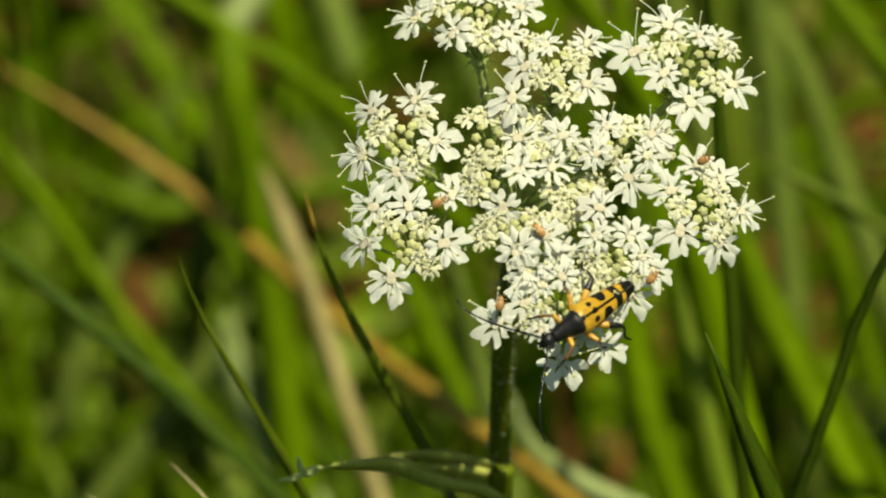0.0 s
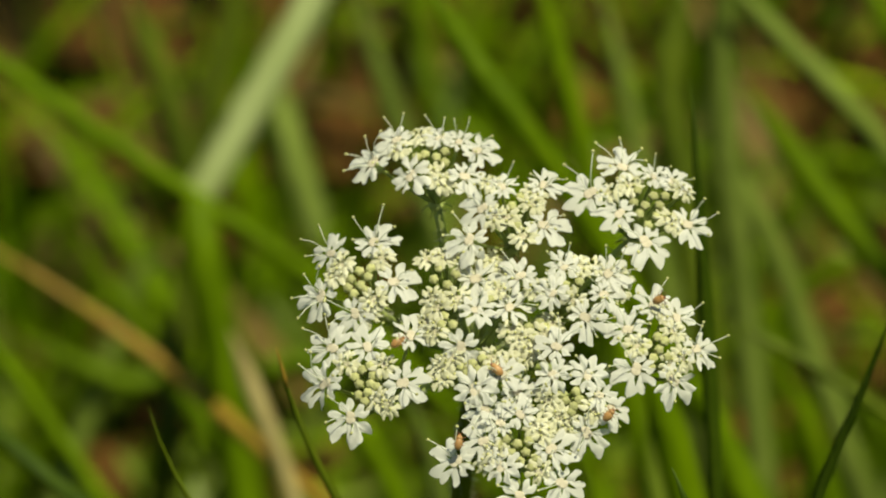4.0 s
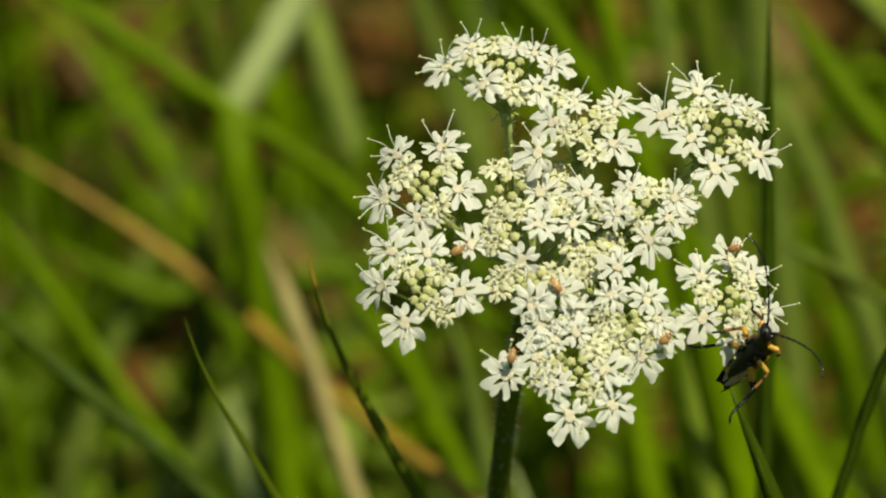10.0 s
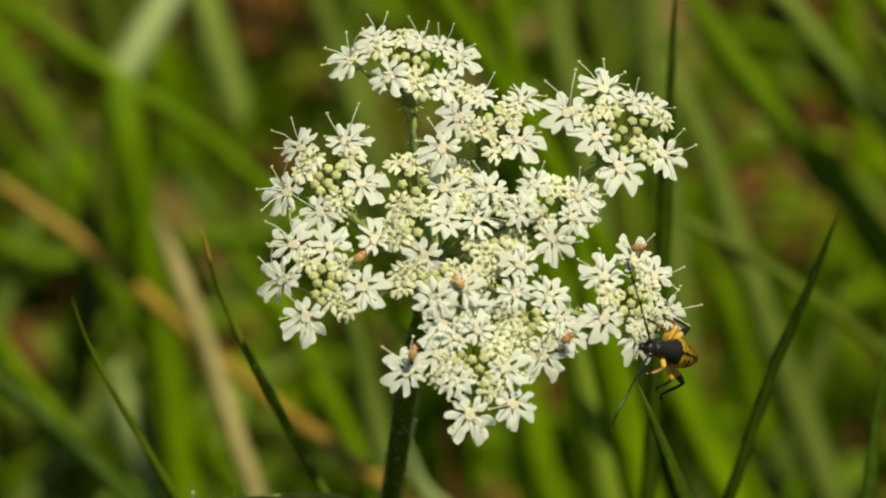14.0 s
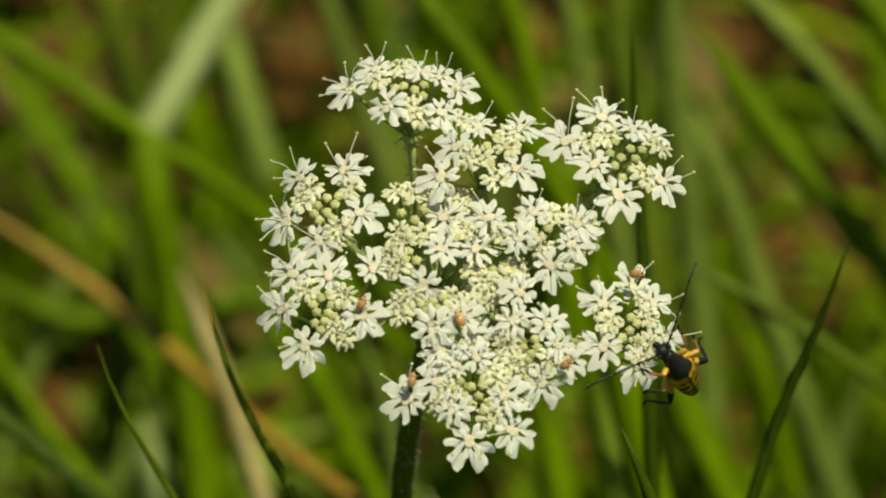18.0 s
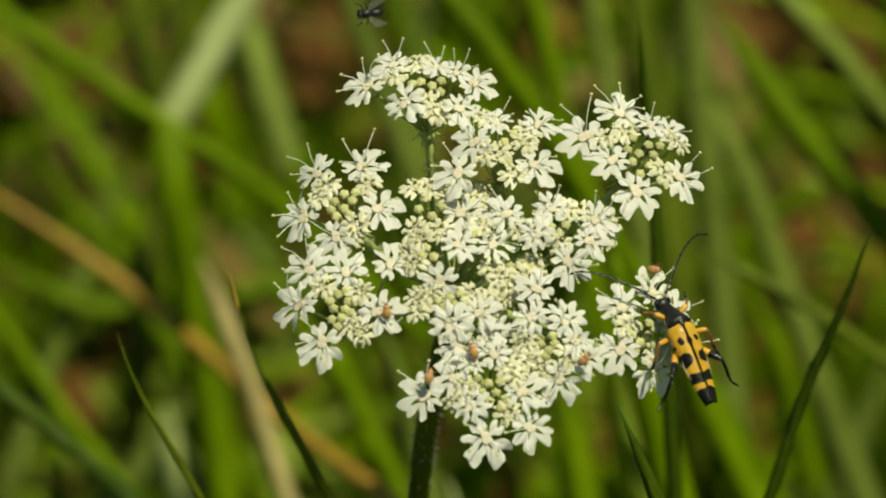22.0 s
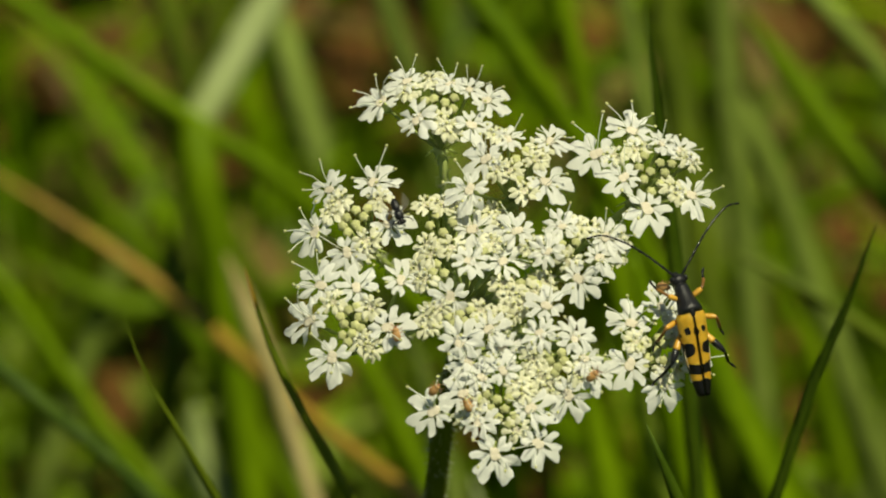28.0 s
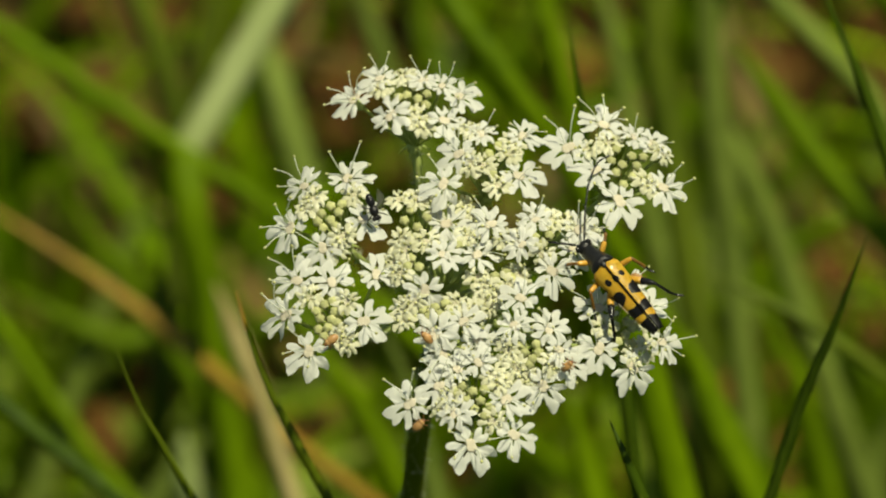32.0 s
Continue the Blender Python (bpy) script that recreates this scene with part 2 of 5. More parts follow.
def stuff_blades(name, count, box, heights, widths, mat, seed, lean=0.6, keep=None, spread=False):
    """Many grass blades in one mesh, each a folded tapering strip that bends over."""
    rng = np.random.default_rng(seed)
    x, y = rng.uniform(box[0], box[1], count), rng.uniform(box[2], box[3], count)
    if spread:                       # thinning out from a middle: box is middle and width in x, then in y
        x, y = rng.normal(box[0], box[1], count), rng.normal(box[2], box[3], count)
    if keep is not None:
        ok = keep(x, y)
        x, y = x[ok], y[ok]
        count = len(x)
    h, w = rng.uniform(*heights, count), rng.uniform(*widths, count)
    way, tilt = rng.uniform(0, 2 * np.pi, count), np.abs(rng.normal(0, lean, count))
    face = way + np.pi / 2 + rng.normal(0, 0.5, count)
    n = 7
    verts = np.zeros((count, n + 1, 3, 3))
    px, py, pz, ang = x.copy(), y.copy(), np.full(count, -0.01), tilt * 0.25
    for i in range(n + 1):
        s = i / n
        ww = w * min(1, (1 - s) / 0.45) ** 0.8 + 0.0001
        for j, k in enumerate((-1, 0, 1)):
            verts[:, i, j, 0] = px + np.cos(face) * ww * k - np.sin(face) * (0.25 * w if k == 0 else 0)
            verts[:, i, j, 1] = py + np.sin(face) * ww * k + np.cos(face) * (0.25 * w if k == 0 else 0)
            verts[:, i, j, 2] = np.maximum(pz, -0.01)
        step = h / n * 1.15
        px, py, pz = px + np.cos(way) * np.sin(ang) * step, py + np.sin(way) * np.sin(ang) * step, pz + np.cos(ang) * step
        ang = ang + tilt * 0.28
    base = (np.arange(count) * (n + 1) * 3)[:, None, None, None]
    i, j = np.meshgrid(np.arange(n), np.arange(2), indexing="ij")
    quad = np.stack([i * 3 + j, i * 3 + j + 1, (i + 1) * 3 + j + 1, (i + 1) * 3 + j], -1)[None]
    me = bpy.data.meshes.new(name)
    me.from_pydata(verts.reshape(-1, 3).tolist(), [], (base + quad).reshape(-1, 4).tolist())
    me.materials.append(mat)
    me.shade_smooth()
    return new(name, me)


# small bare places with brown litter between the tufts
BARE = [(0.081, 0.563), (0.083, 0.546), (0.060, 0.526), (-0.035, 0.567), (-0.024, 0.555), (-0.093, 0.546), (0.077, 0.468), (0.054, 0.414), (-0.084, 0.408), (0.016, 0.546), (-0.040, 0.520)]


def tufts(x, y):
    """Leaves the bare places open towards the eye."""
    ok = np.ones(len(x), bool)
    for i, (cx, cy) in enumerate(BARE):
        wide = (1.5, 0.9, 1.5, 1.0, 1.0, 2.2, 0.9, 0.9, 0.9, 1.0, 1.5)[i]
        ok &= ((x - cx) / (0.009 * wide)) ** 2 + ((y - cy + 0.02 * wide) / (0.035 * wide)) ** 2 > 1
    return ok & ~((x < -0.02) & (y > 0.49) & (np.sin(x * 9123 + y * 7717) > 0))


def low_patches(x, y):
    """Light grass stands in the nearer part of the plot and to the right."""
    return tufts(x, y) & ((y < 0.45) | (x > 0.03))


def thinning(x, y):
    """Leaves out the plot that has its own grass, and small bare patches."""
    patchy = np.sin(x * 5.1 + 1.7 * np.sin(y * 3.3)) * np.sin(y * 4.3 + 1.3 * np.sin(x * 2.9))
    near = (abs(x) < 0.25) & (y > -0.12) & (y < 0.95)
    return ~near & (np.random.default_rng(3).random(len(x)) < 0.75 + 0.3 * patchy)


tagged(stuff_blades("meadow_grass", 5200, (-0.26, 0.26, -0.12, 0.95), (0.03, 0.12), (0.0010, 0.0030), MEADOW, 5, lean=1.0, keep=tufts),
       "dense bright green meadow grass, out of focus", "grass", kind="stuff")
tagged(stuff_blades("outer_grass", 26000, (0, 1.0, 0.4, 1.0), (0.05, 0.16), (0.0016, 0.0042), MEADOW, 6, keep=thinning, spread=True),
       "green meadow grass round the flower", "grass", kind="stuff")


for seed, count, box in ((15, 760, (-0.20, 0.19, 0.28, 0.62)), (16, 330, (-0.16, -0.03, 0.31, 0.43)), (17, 130, (0.03, 0.14, 0.43, 0.52))):
    tagged(stuff_blades("short_grass", count, box, (0.02, 0.07), (0.0016, 0.0042), LIGHT_MEADOW, seed, lean=1.5, keep=low_patches),
           "short light green blades bent low among the grass", "grass", kind="stuff")
tagged(stuff_blades("dry_grass", 420, (-0.26, 0.26, -0.12, 0.95), (0.05, 0.13), (0.0012, 0.003), DRY_MEADOW, 8, lean=0.9),
       "withered straw-brown blades lying among the grass", "dry grass", kind="stuff")


def make_litter():
    rng = random.Random(4)
    bm = bmesh.new()
    for n in range(1160):
        x, y, r = rng.gauss(0, 0.24), rng.gauss(0.4, 0.34), rng.uniform(0.006, 0.018)
        if n >= 1000:
            x, y = (c + rng.gauss(0, 0.009) for c in BARE[n % len(BARE)])
            r *= 0.5
        turn, tip = rng.uniform(0, 6.3), rng.uniform(-0.3, 0.3)
        ring = []
        for k in range(7):
            a = k / 7 * 2 * math.pi
            q = r * (1 if k % 2 else 0.75)
            px, py = math.cos(a) * q * 1.5, math.sin(a) * q * 0.7
            ring.append(bm.verts.new((x + px * math.cos(turn) - py * math.sin(turn), y + px * math.sin(turn) + py * math.cos(turn),
                                      0.014 + px * tip + rng.uniform(0, 0.006))))
        mid = bm.verts.new((x, y, 0.018))
        for k in range(7):
            bm.faces.new((ring[k], ring[(k + 1) % 7], mid))
    tagged(new("leaf_litter", mesh_of("leaf_litter", bm, LITTER)), "brown dead leaves lying on the soil", "leaf litter", kind="stuff")


make_litter()


# ---- single blades of grass ----
def blade(pts, width, mat, label, face=0.0, root=True, lean=0.0, taper=0.35, fold=0.3, foot=0.75, dry_tip=False, rib=False):
    """A blade through spots given from its tip down; width: mm across; face: degrees that its flat side turns from the eye."""
    line = [spot(*p) for p in pts]
    if root:
        p = line[-1]
        way = (line[-1] - line[-2]).normalized()
        q = p + way * 0.05
        line += [q, Vector((q.x + way.x * 0.06 + lean, q.y + 0.02, -0.012))]
    n = 60
    line = smooth_line(line, n)
    bm = bmesh.new()
    w = width / 2000
    look_to = Matrix.Rotation(radians(face), 3, "Z") @ BACK
    rings = []
    span = sum((q - p).length for p, q in zip(line, line[1:]))
    for i, p in enumerate(line):
        t = (line[min(i + 1, n)] - line[max(i - 1, 0)]).normalized()
        side = t.cross(look_to).normalized()
        nor = side.cross(t).normalized()
        far = (i / n) * span
        ww = w * max(0.04, min(1, far / (taper * 0.1)) ** 0.75) * (1 if i / n < foot else 1 - (i / n - foot) * 1.2)
        ww *= 1 + 0.05 * noise.noise(p * 60)
        rings.append([bm.verts.new(q) for q in (p - side * ww, p - nor * ww * fold + nor * 0.00012, p + side * ww, p - nor * ww * fold - nor * 0.00025)])
    for r0, r1 in zip(rings, rings[1:]):
        for j in range(4):
            bm.faces.new((r0[j], r0[(j + 1) % 4], r1[(j + 1) % 4], r1[j]))
    bm.faces.new(rings[0][::-1])
    bm.faces.new(rings[-1])
    bmesh.ops.recalc_face_normals(bm, faces=bm.faces)
    foot_at = line[-1]
    rib_line = [r[1].co - foot_at for r in rings]
    for v in bm.verts:
        v.co -= foot_at
    ob = new("grass_blade", mesh_of("grass_blade", bm, mat))
    ob.location = foot_at
    if dry_tip:
        bm = bmesh.new()
        end = line[0] + (line[1] - line[0]).normalized() * 0.007
        tube(bm, [line[0].lerp(end, k / 4) - foot_at for k in range(5)], [0.00008, 0.0002, 0.0003, 0.00034, 0.0002], 6)
        part("dry_tip", bm, STRAW, ob, "withered brown tip")
    if rib:
        bm = bmesh.new()
        tube(bm, rib_line[2:], [0.00004 + 0.00010 * min(1.0, i / 12) for i in range(n - 1)], 5)
        part("midrib", bm, SLIM_BLADE, ob, "paler midrib along the fold")
    return tagged(ob, label, "grass blade", "single blades of grass")

slim_a = blade([(-35.9, -6.0, 41), (-34.3, -12.0, 44), (-31.3, -20.1, 49), (-24.5, -32.9, 57)], 1.6, SLIM_BLADE, "slim green grass blade with a dry tip", face=12, taper=0.3, dry_tip=True, rib=True)
slim_b = blade([(-53.6, -16.7, 41), (-51.0, -24.1, 45), (-46.1, -32.9, 51)], 1.5, SLIM_BLADE, "slim dark green pointed grass blade", face=12, taper=0.4, rib=True)
slim_c = blade([(52.8, -1.4, 46), (48.2, -13.6, 53), (42.9, -25.7, 61), (40.5, -32.9, 65)], 1.9, DARK_BLADE, "slim dark green pointed grass blade", face=-15, taper=0.3, lean=-0.02, rib=True)
tall = blade([(26.2, 30.7, 70), (26.9, 18.5, 77), (27.8, 2.4, 87), (28.9, -17.7, 99), (29.5, -33.7, 109)], 2.6, DARK_BLADE, "upright dark green grass blade", face=12, taper=0.45, rib=True)
broad = blade([(20.9, -20.9, 15), (22.9, -25.7, 17), (26.9, -36.1, 24)], 3.6, DARK_BLADE, "broad pointed green grass blade", face=12, taper=0.3, rib=True)
blade([(-27.3, 47.3, 370), (-36.1, 32.1, 360), (-42.9, 20.1, 355), (-48.2, 11.2, 350)], 7.0, PALE_BLADE, "broad pale green grass blade folded over", root=False, taper=0.05, foot=1.0)
blade([(-48.2, 13.4, 334), (-46.9, 4.8, 332), (-44.9, -6.4, 335), (-42.5, -22.5, 340)], 7.6, BLADE, "broad green grass blade", taper=0.05)
blade([(-91.5, 41.7, 330), (-70.6, 27.7, 335), (-50.6, 14.0, 340), (-34.5, 3.2, 345), (-25.7, -4.8, 350)], 3.6, BLADE, "long slanting green grass blade", taper=0.2, lean=0.1)
blade([(-83.5, 8.8, 360), (-70.6, 1.2, 355), (-50.6, -12.8, 345), (-35.2, -26.2, 320), (-13.6, -42.5, 270)], 3.0, STRAW, "long dry straw-coloured grass blade", taper=0.6, lean=0.05)
blade([(-42.9, -6.0, 290), (-40.2, -13.0, 288), (-36.0, -23.5, 285), (-31.9, -36.1, 280)], 3.6, PALE_STRAW, "dry straw-coloured grass blade", taper=0.1)
blade([(28.1, 43.3, 330), (33.7, 36.9, 330), (44.1, 26.5, 330), (56.2, 12.0, 335)], 4.2, DULL_BLADE, "long slanting green grass blade", taper=0.1, lean=0.12)
blade([(47.3, 43.3, 325), (50.6, 36.9, 325), (56.2, 29.7, 325)], 6.4, BLADE, "long slanting green grass blade", taper=0.1, lean=0.12)
blade([(-14.4, 43.3, 250), (-9.6, 34.5, 250), (-2.4, 24.9, 250), (6.4, 12.0, 255), (17.7, -6.4, 265)], 4.6, BLADE, "long slanting green grass blade", taper=0.1, lean=0.05)
blade([(28.9, -5.2, 220), (37.7, -9.6, 222), (48.2, -16.1, 225), (57.8, -23.3, 230)], 2.3, SLIM_BLADE, "thin olive slanting grass blade", taper=0.1, lean=0.06)
blade([(-84.4, 1.0, 330), (-79.5, -5.4, 332), (-72.3, -14.7, 334), (-61.9, -29.2, 336), (-53.1, -40.4, 338)], 3.0, BLADE, "green grass blade among others", taper=0.1)
blade([(-83.5, -13.6, 190), (-78.7, -17.6, 192), (-69.1, -26.1, 194), (-58.6, -34.6, 196), (-41.8, -50.7, 200)], 3.1, DARK_BLADE, "dark green slanting grass blade", taper=0.1, face=25)
blade([(21.7, 43.3, 330), (19.3, 28.9, 332), (21.7, 12.0, 336)], 6.6, SLIM_BLADE, "broad green grass blade", taper=0.1)
blade([(24.1, -12.8, 260), (28.9, -25.7, 262), (43.3, -55.4, 270)], 6.2, BLADE, "broad bright green grass blade", taper=0.15)
blade([(-7.5, -37.4, 250), (-4.3, -45.8, 252), (1.3, -50.3, 254), (9.3, -54.3, 256)], 3.8, PALE_BLADE, "pale green slanting grass blade", taper=0.2)
blade([(16.1, -4.8, 200), (18.5, -14.4, 202), (23.3, -33.7, 210)], 6.8, BLADE, "green grass blade among others", taper=0.2)
blade([(-18.5, -12.8, 260), (-15.2, -20.9, 262), (-12.0, -33.7, 265)], 5.0, DULL_BLADE, "dull green broad grass blade", taper=0.3)
blade([(40.9, -12.8, 350), (44.1, -22.5, 350), (48.2, -33.7, 355)], 7.0, DULL_BLADE, "dull green broad grass blade", taper=0.3)
blade([(29.7, 28.9, 350), (41.7, 12.0, 350), (54.6, -3.2, 352), (65.8, -17.7, 355)], 6.1, BLADE, "long slanting green grass blade", taper=0.2, lean=0.1)
blade([(16.7, -16.0, 290), (18.7, -28.8, 292), (21.1, -41.7, 294), (23.5, -54.7, 296)], 6.6, BRIGHT_BLADE, "broad bright green grass blade", taper=0.15)
blade([(7.9, -22.4, 285), (9.9, -32.0, 287), (12.3, -43.3, 289), (16.3, -54.7, 291)], 6.4, BLADE, "broad green grass blade", taper=0.2)
blade([(-54.7, -45.1, 45), (-51.0, -48.8, 47), (-47.4, -52.7, 49)], 0.9, BLEACHED, "thin bleached dry grass blade", taper=0.3)
blade([(-66.7, -49.7, 45), (-63.9, -51.3, 47), (-61.1, -52.9, 49)], 0.9, BLEACHED, "thin bleached dry grass blade", taper=0.3)
blade([(-47.9, -27.6, 345), (-47.3, -34.0, 347), (-45.3, -39.7, 349), (-41.7, -46.1, 351)], 7.0, PALE_BLADE, "broad light green grass blade", taper=0.1)
blade([(-75.3, -46.5, 420), (-72.9, -52.0, 422), (-70.5, -57.6, 424)], 5.0, BRIGHT_BLADE, "light green grass blade among others", taper=0.2)
blade([(25.7, -21.9, 330), (32.9, -33.9, 332), (39.3, -46.8, 334), (43.3, -54.8, 336)], 4.4, BRIGHT_BLADE, "bright green slanting grass blade", taper=0.15)
blade([(-30.3, 5.0, 400), (-31.9, 10.4, 402), (-34.3, 17.7, 404), (-35.9, 23.3, 406), (-37.1, 28.1, 408)], 7.2, DULL_BLADE, "broad dull green grass blade bent over", root=False, taper=0.06)
blade([(-57.8, 40.9, 420), (-53.4, 30.5, 422), (-50.5, 20.9, 424), (-48.8, 13.6, 426)], 5.2, SLIM_BLADE, "dull olive green grass blade", taper=0.1)
blade([(-40.5, 44.1, 440), (-44.0, 33.7, 442), (-46.3, 22.5, 444), (-47.7, 12.0, 446)], 6.0, SLIM_BLADE, "broad green grass blade", taper=0.1)
blade([(1.0, 43.3, 300), (4.0, 32.1, 302), (6.4, 23.3, 304), (8.4, 12.8, 306)], 4.2, BLADE, "green grass blade among others", taper=0.1)
blade([(27.9, 44.9, 335), (26.8, 33.7, 337), (27.3, 22.5, 339), (29.0, 6.4, 341)], 5.6, DULL_BLADE, "dull olive green grass blade", taper=0.1)
blade([(26.9, 20.1, 350), (31.7, 10.4, 352), (35.7, 1.6, 354), (38.5, -6.4, 356)], 5.0, DULL_BLADE, "dull olive green grass blade", taper=0.15)
blade([(-25.7, 43.3, 420), (-23.3, 33.7, 422), (-19.3, 22.5, 424)], 5.0, DULL_BLADE, "dull olive green grass blade", taper=0.2)
blade([(9.6, 41.7, 400), (12.0, 31.3, 402), (14.4, 20.1, 404)], 4.5, DULL_BLADE, "dull olive green grass blade", taper=0.2)
blade([(54.6, 4.0, 420), (48.1, 3.2, 422), (40.9, 0.8, 424), (34.5, -4.0, 426)], 4.0, BLADE, "green grass blade lying among others", taper=0.2)
blade([(32.9, -6.4, 400), (35.3, -12.8, 402), (39.3, -20.9, 404), (41.7, -29.7, 406)], 4.5, BLADE, "green grass blade among others", taper=0.2)
blade([(55.2, -17.7, 400), (53.0, -24.9, 402), (49.8, -33.7, 404)], 6.0, DULL_BLADE, "dull green broad grass blade", taper=0.2)
blade([(-65.8, 8.0, 400), (-61.8, 0.8, 402), (-55.4, -6.4, 404), (-49.7, -16.0, 406)], 4.5, BLADE, "green grass blade among others", taper=0.2)
blade([(-75.4, -6.4, 430), (-65.8, -11.2, 432), (-57.8, -14.4, 434), (-49.7, -13.6, 436)], 4.0, BLADE, "green grass blade lying among others", taper=0.2)
blade([(-52.6, 0.8, 430), (-55.0, 3.2, 432), (-57.4, -1.6, 434), (-60.2, -9.6, 436)], 4.5, DULL_BLADE, "dull olive green grass blade", taper=0.15)
blade([(-32.9, -9.6, 340), (-28.9, -16.0, 342), (-23.3, -22.5, 344), (-19.3, -30.5, 346)], 4.0, BLADE, "green grass blade among others", taper=0.2)
blade([(-40.1, -25.7, 380), (-46.5, -29.7, 382), (-51.4, -36.1, 384)], 6.0, DULL_BLADE, "dull olive green grass blade", taper=0.2)
blade([(60.8, -19.9, 70), (59.6, -31.1, 72), (58.0, -45.7, 74)], 3.0, DARK_BLADE, "dark green upright grass blade", taper=0.3, face=12)

corner = blade([(47.9, 38.5, 75), (50.8, 32.1, 78), (55.5, 20.9, 84), (60.5, 6.0, 92)], 2.6, DARK_BLADE, "dark green pointed grass blade", face=12, taper=0.4, rib=True)

# ---- the flowering plant ----
LEAN = radians(25)
AXIS = (BACK * math.cos(LEAN) + UP * math.sin(LEAN)).normalized()   # the way the flower head faces


def petal(bm, turn, length, width, notch, rise, mat=0, skew=0.0):
    """A petal that parts into two rounded lobes at its end, slightly domed."""
    nu = 6
    wave = (turn * 7.3) % 1.0
    lobe = (-1.0, -0.92, -0.6, 0.0, 0.6, 0.92, 1.0)
    across = [(-1, q) for q in lobe[::-1]] + [(1, q) for q in lobe[1:]]
    grid = []
    for i in range(nu + 1):
        u = i / nu
        row = []
        for s, q in across:
            v = s * (q + 1) / 2
            round_end = math.sqrt(max(0.0, 1 - q * q))
            reach = 1 - notch * (1 - round_end) if q < 0 else 0.58 + 0.42 * round_end
            x = length * (0.10 + 0.90 * u * reach)
            open_up = math.sin(min(1.0, u * 1.04) * 1.57) ** 3.0
            part_ways = s * notch * 0.34 * width * u ** 3 * (1 if abs(v) > 0 else 0)
            y = width * 0.5 * v * (0.20 + 0.80 * open_up) + part_ways + skew * u * u * length
            z = rise * length * (u - 0.85 * u * u) + 0.05 * width * v * v * u - 0.04 * length * u ** 3 \
                + 0.07 * length * u * wave * math.sin(4 * v + 3 * u + 9 * wave)
            row.append(bm.verts.new((x * math.cos(turn) - y * math.sin(turn), x * math.sin(turn) + y * math.cos(turn), z)))
        grid.append(row)
    for i in range(nu):
        for j in range(len(across) - 1):
            bm.faces.new((grid[i][j], grid[i + 1][j], grid[i + 1][j + 1], grid[i][j + 1])).material_index = mat


def floret_mesh(seed, kind):
    """A floret about 1 mm in unit radius: outward along x, facing z. kind: rim, inner or young."""
    rng = random.Random(seed)
    bm = bmesh.new()
    k = 0.001
    big = {"rim": 1.0, "inner": 0.80, "young": 0.62}[kind]
    for n, a in enumerate((0, 72, -72, 144, -144)):
        base = (1.10, 0.95, 0.95, 0.72, 0.72)[n] if kind == "rim" else (0.90, 0.86, 0.86, 0.80, 0.80)[n]
        length = k * base * rng.uniform(0.92, 1.06)
        width = length * rng.uniform(0.56, 0.70) * (1.25 if n == 0 and kind == "rim" else 1)
        notch = {"rim": (0.52, 0.46, 0.46, 0.36, 0.36)[n], "inner": 0.40, "young": 0.34}[kind] * rng.uniform(0.8, 1.15)
        rise = {"rim": 0.16, "inner": 0.38, "young": 0.8}[kind] * rng.uniform(0.7, 1.3)
        skew = {1: -0.12, 2: 0.12}.get(n, 0) if kind == "rim" else 0
        petal(bm, radians(a + rng.uniform(-8, 8)), length, width, notch, rise, 0, skew)
        if kind == "young" or (kind == "inner" and n > 1):       # the tip curls in over the middle
            petal(bm, radians(a + 180 + rng.uniform(-15, 15)), length * 0.30, width * 0.34, 0.0, 1.5, 0)
    rough = {"rim": 0.07, "inner": 0.09, "young": 0.12}[kind] * k
    for v in bm.verts:               # crumpled, no two alike
        v.co += noise.noise_vector(v.co * 4200 + Vector((seed, 0, 0))) * rough
    ball(bm, (0.07 * k, 0.03 * k, 0.055 * k), (0.17 * k, 0.20 * k, 0.022 * k), 1, 2)
    ball(bm, (-0.09 * k, -0.04 * k, 0.060 * k), (0.15 * k, 0.19 * k, 0.024 * k), 1, 2)
    ball(bm, (0, 0, -0.36 * k), (0.20 * k, 0.20 * k, 0.32 * k), 4)
    if kind != "young":
        for a in (36, 108, 180, 252, 324):
            if rng.random() < (0.42 if kind == "rim" else 0.6):
                continue
            a = radians(a + rng.uniform(-14, 14))
            out, up = rng.uniform(0.65, 1.15) * k, rng.uniform(0.6, 1.3) * k
            d = Vector((math.cos(a), math.sin(a), 0))
            bend = Vector((rng.uniform(-0.1, 0.1), rng.uniform(-0.1, 0.1), 0)) * k
            line = smooth_line([d * 0.15 * k, d * out * 0.5 + Vector((0, 0, up * 0.65)) + bend, d * out + Vector((0, 0, up))], 5)
            tube(bm, line, 0.022 * k, 4, 2)
            ball(bm, line[-1] + Vector((0, 0, 0.03 * k)), (0.078 * k, 0.062 * k, 0.050 * k), 3)
    else:
        for a in range(5):
            a = radians(a * 72 + 36)
            ball(bm, (math.cos(a) * 0.34 * k, math.sin(a) * 0.34 * k, 0.34 * k), (0.09 * k, 0.09 * k, 0.09 * k), 3 if rng.random() < 0.5 else 2)
    return mesh_of("floret", bm, YOUNG if kind == "young" else PETAL, DISC, FILAMENT, ANTHER, RAY)


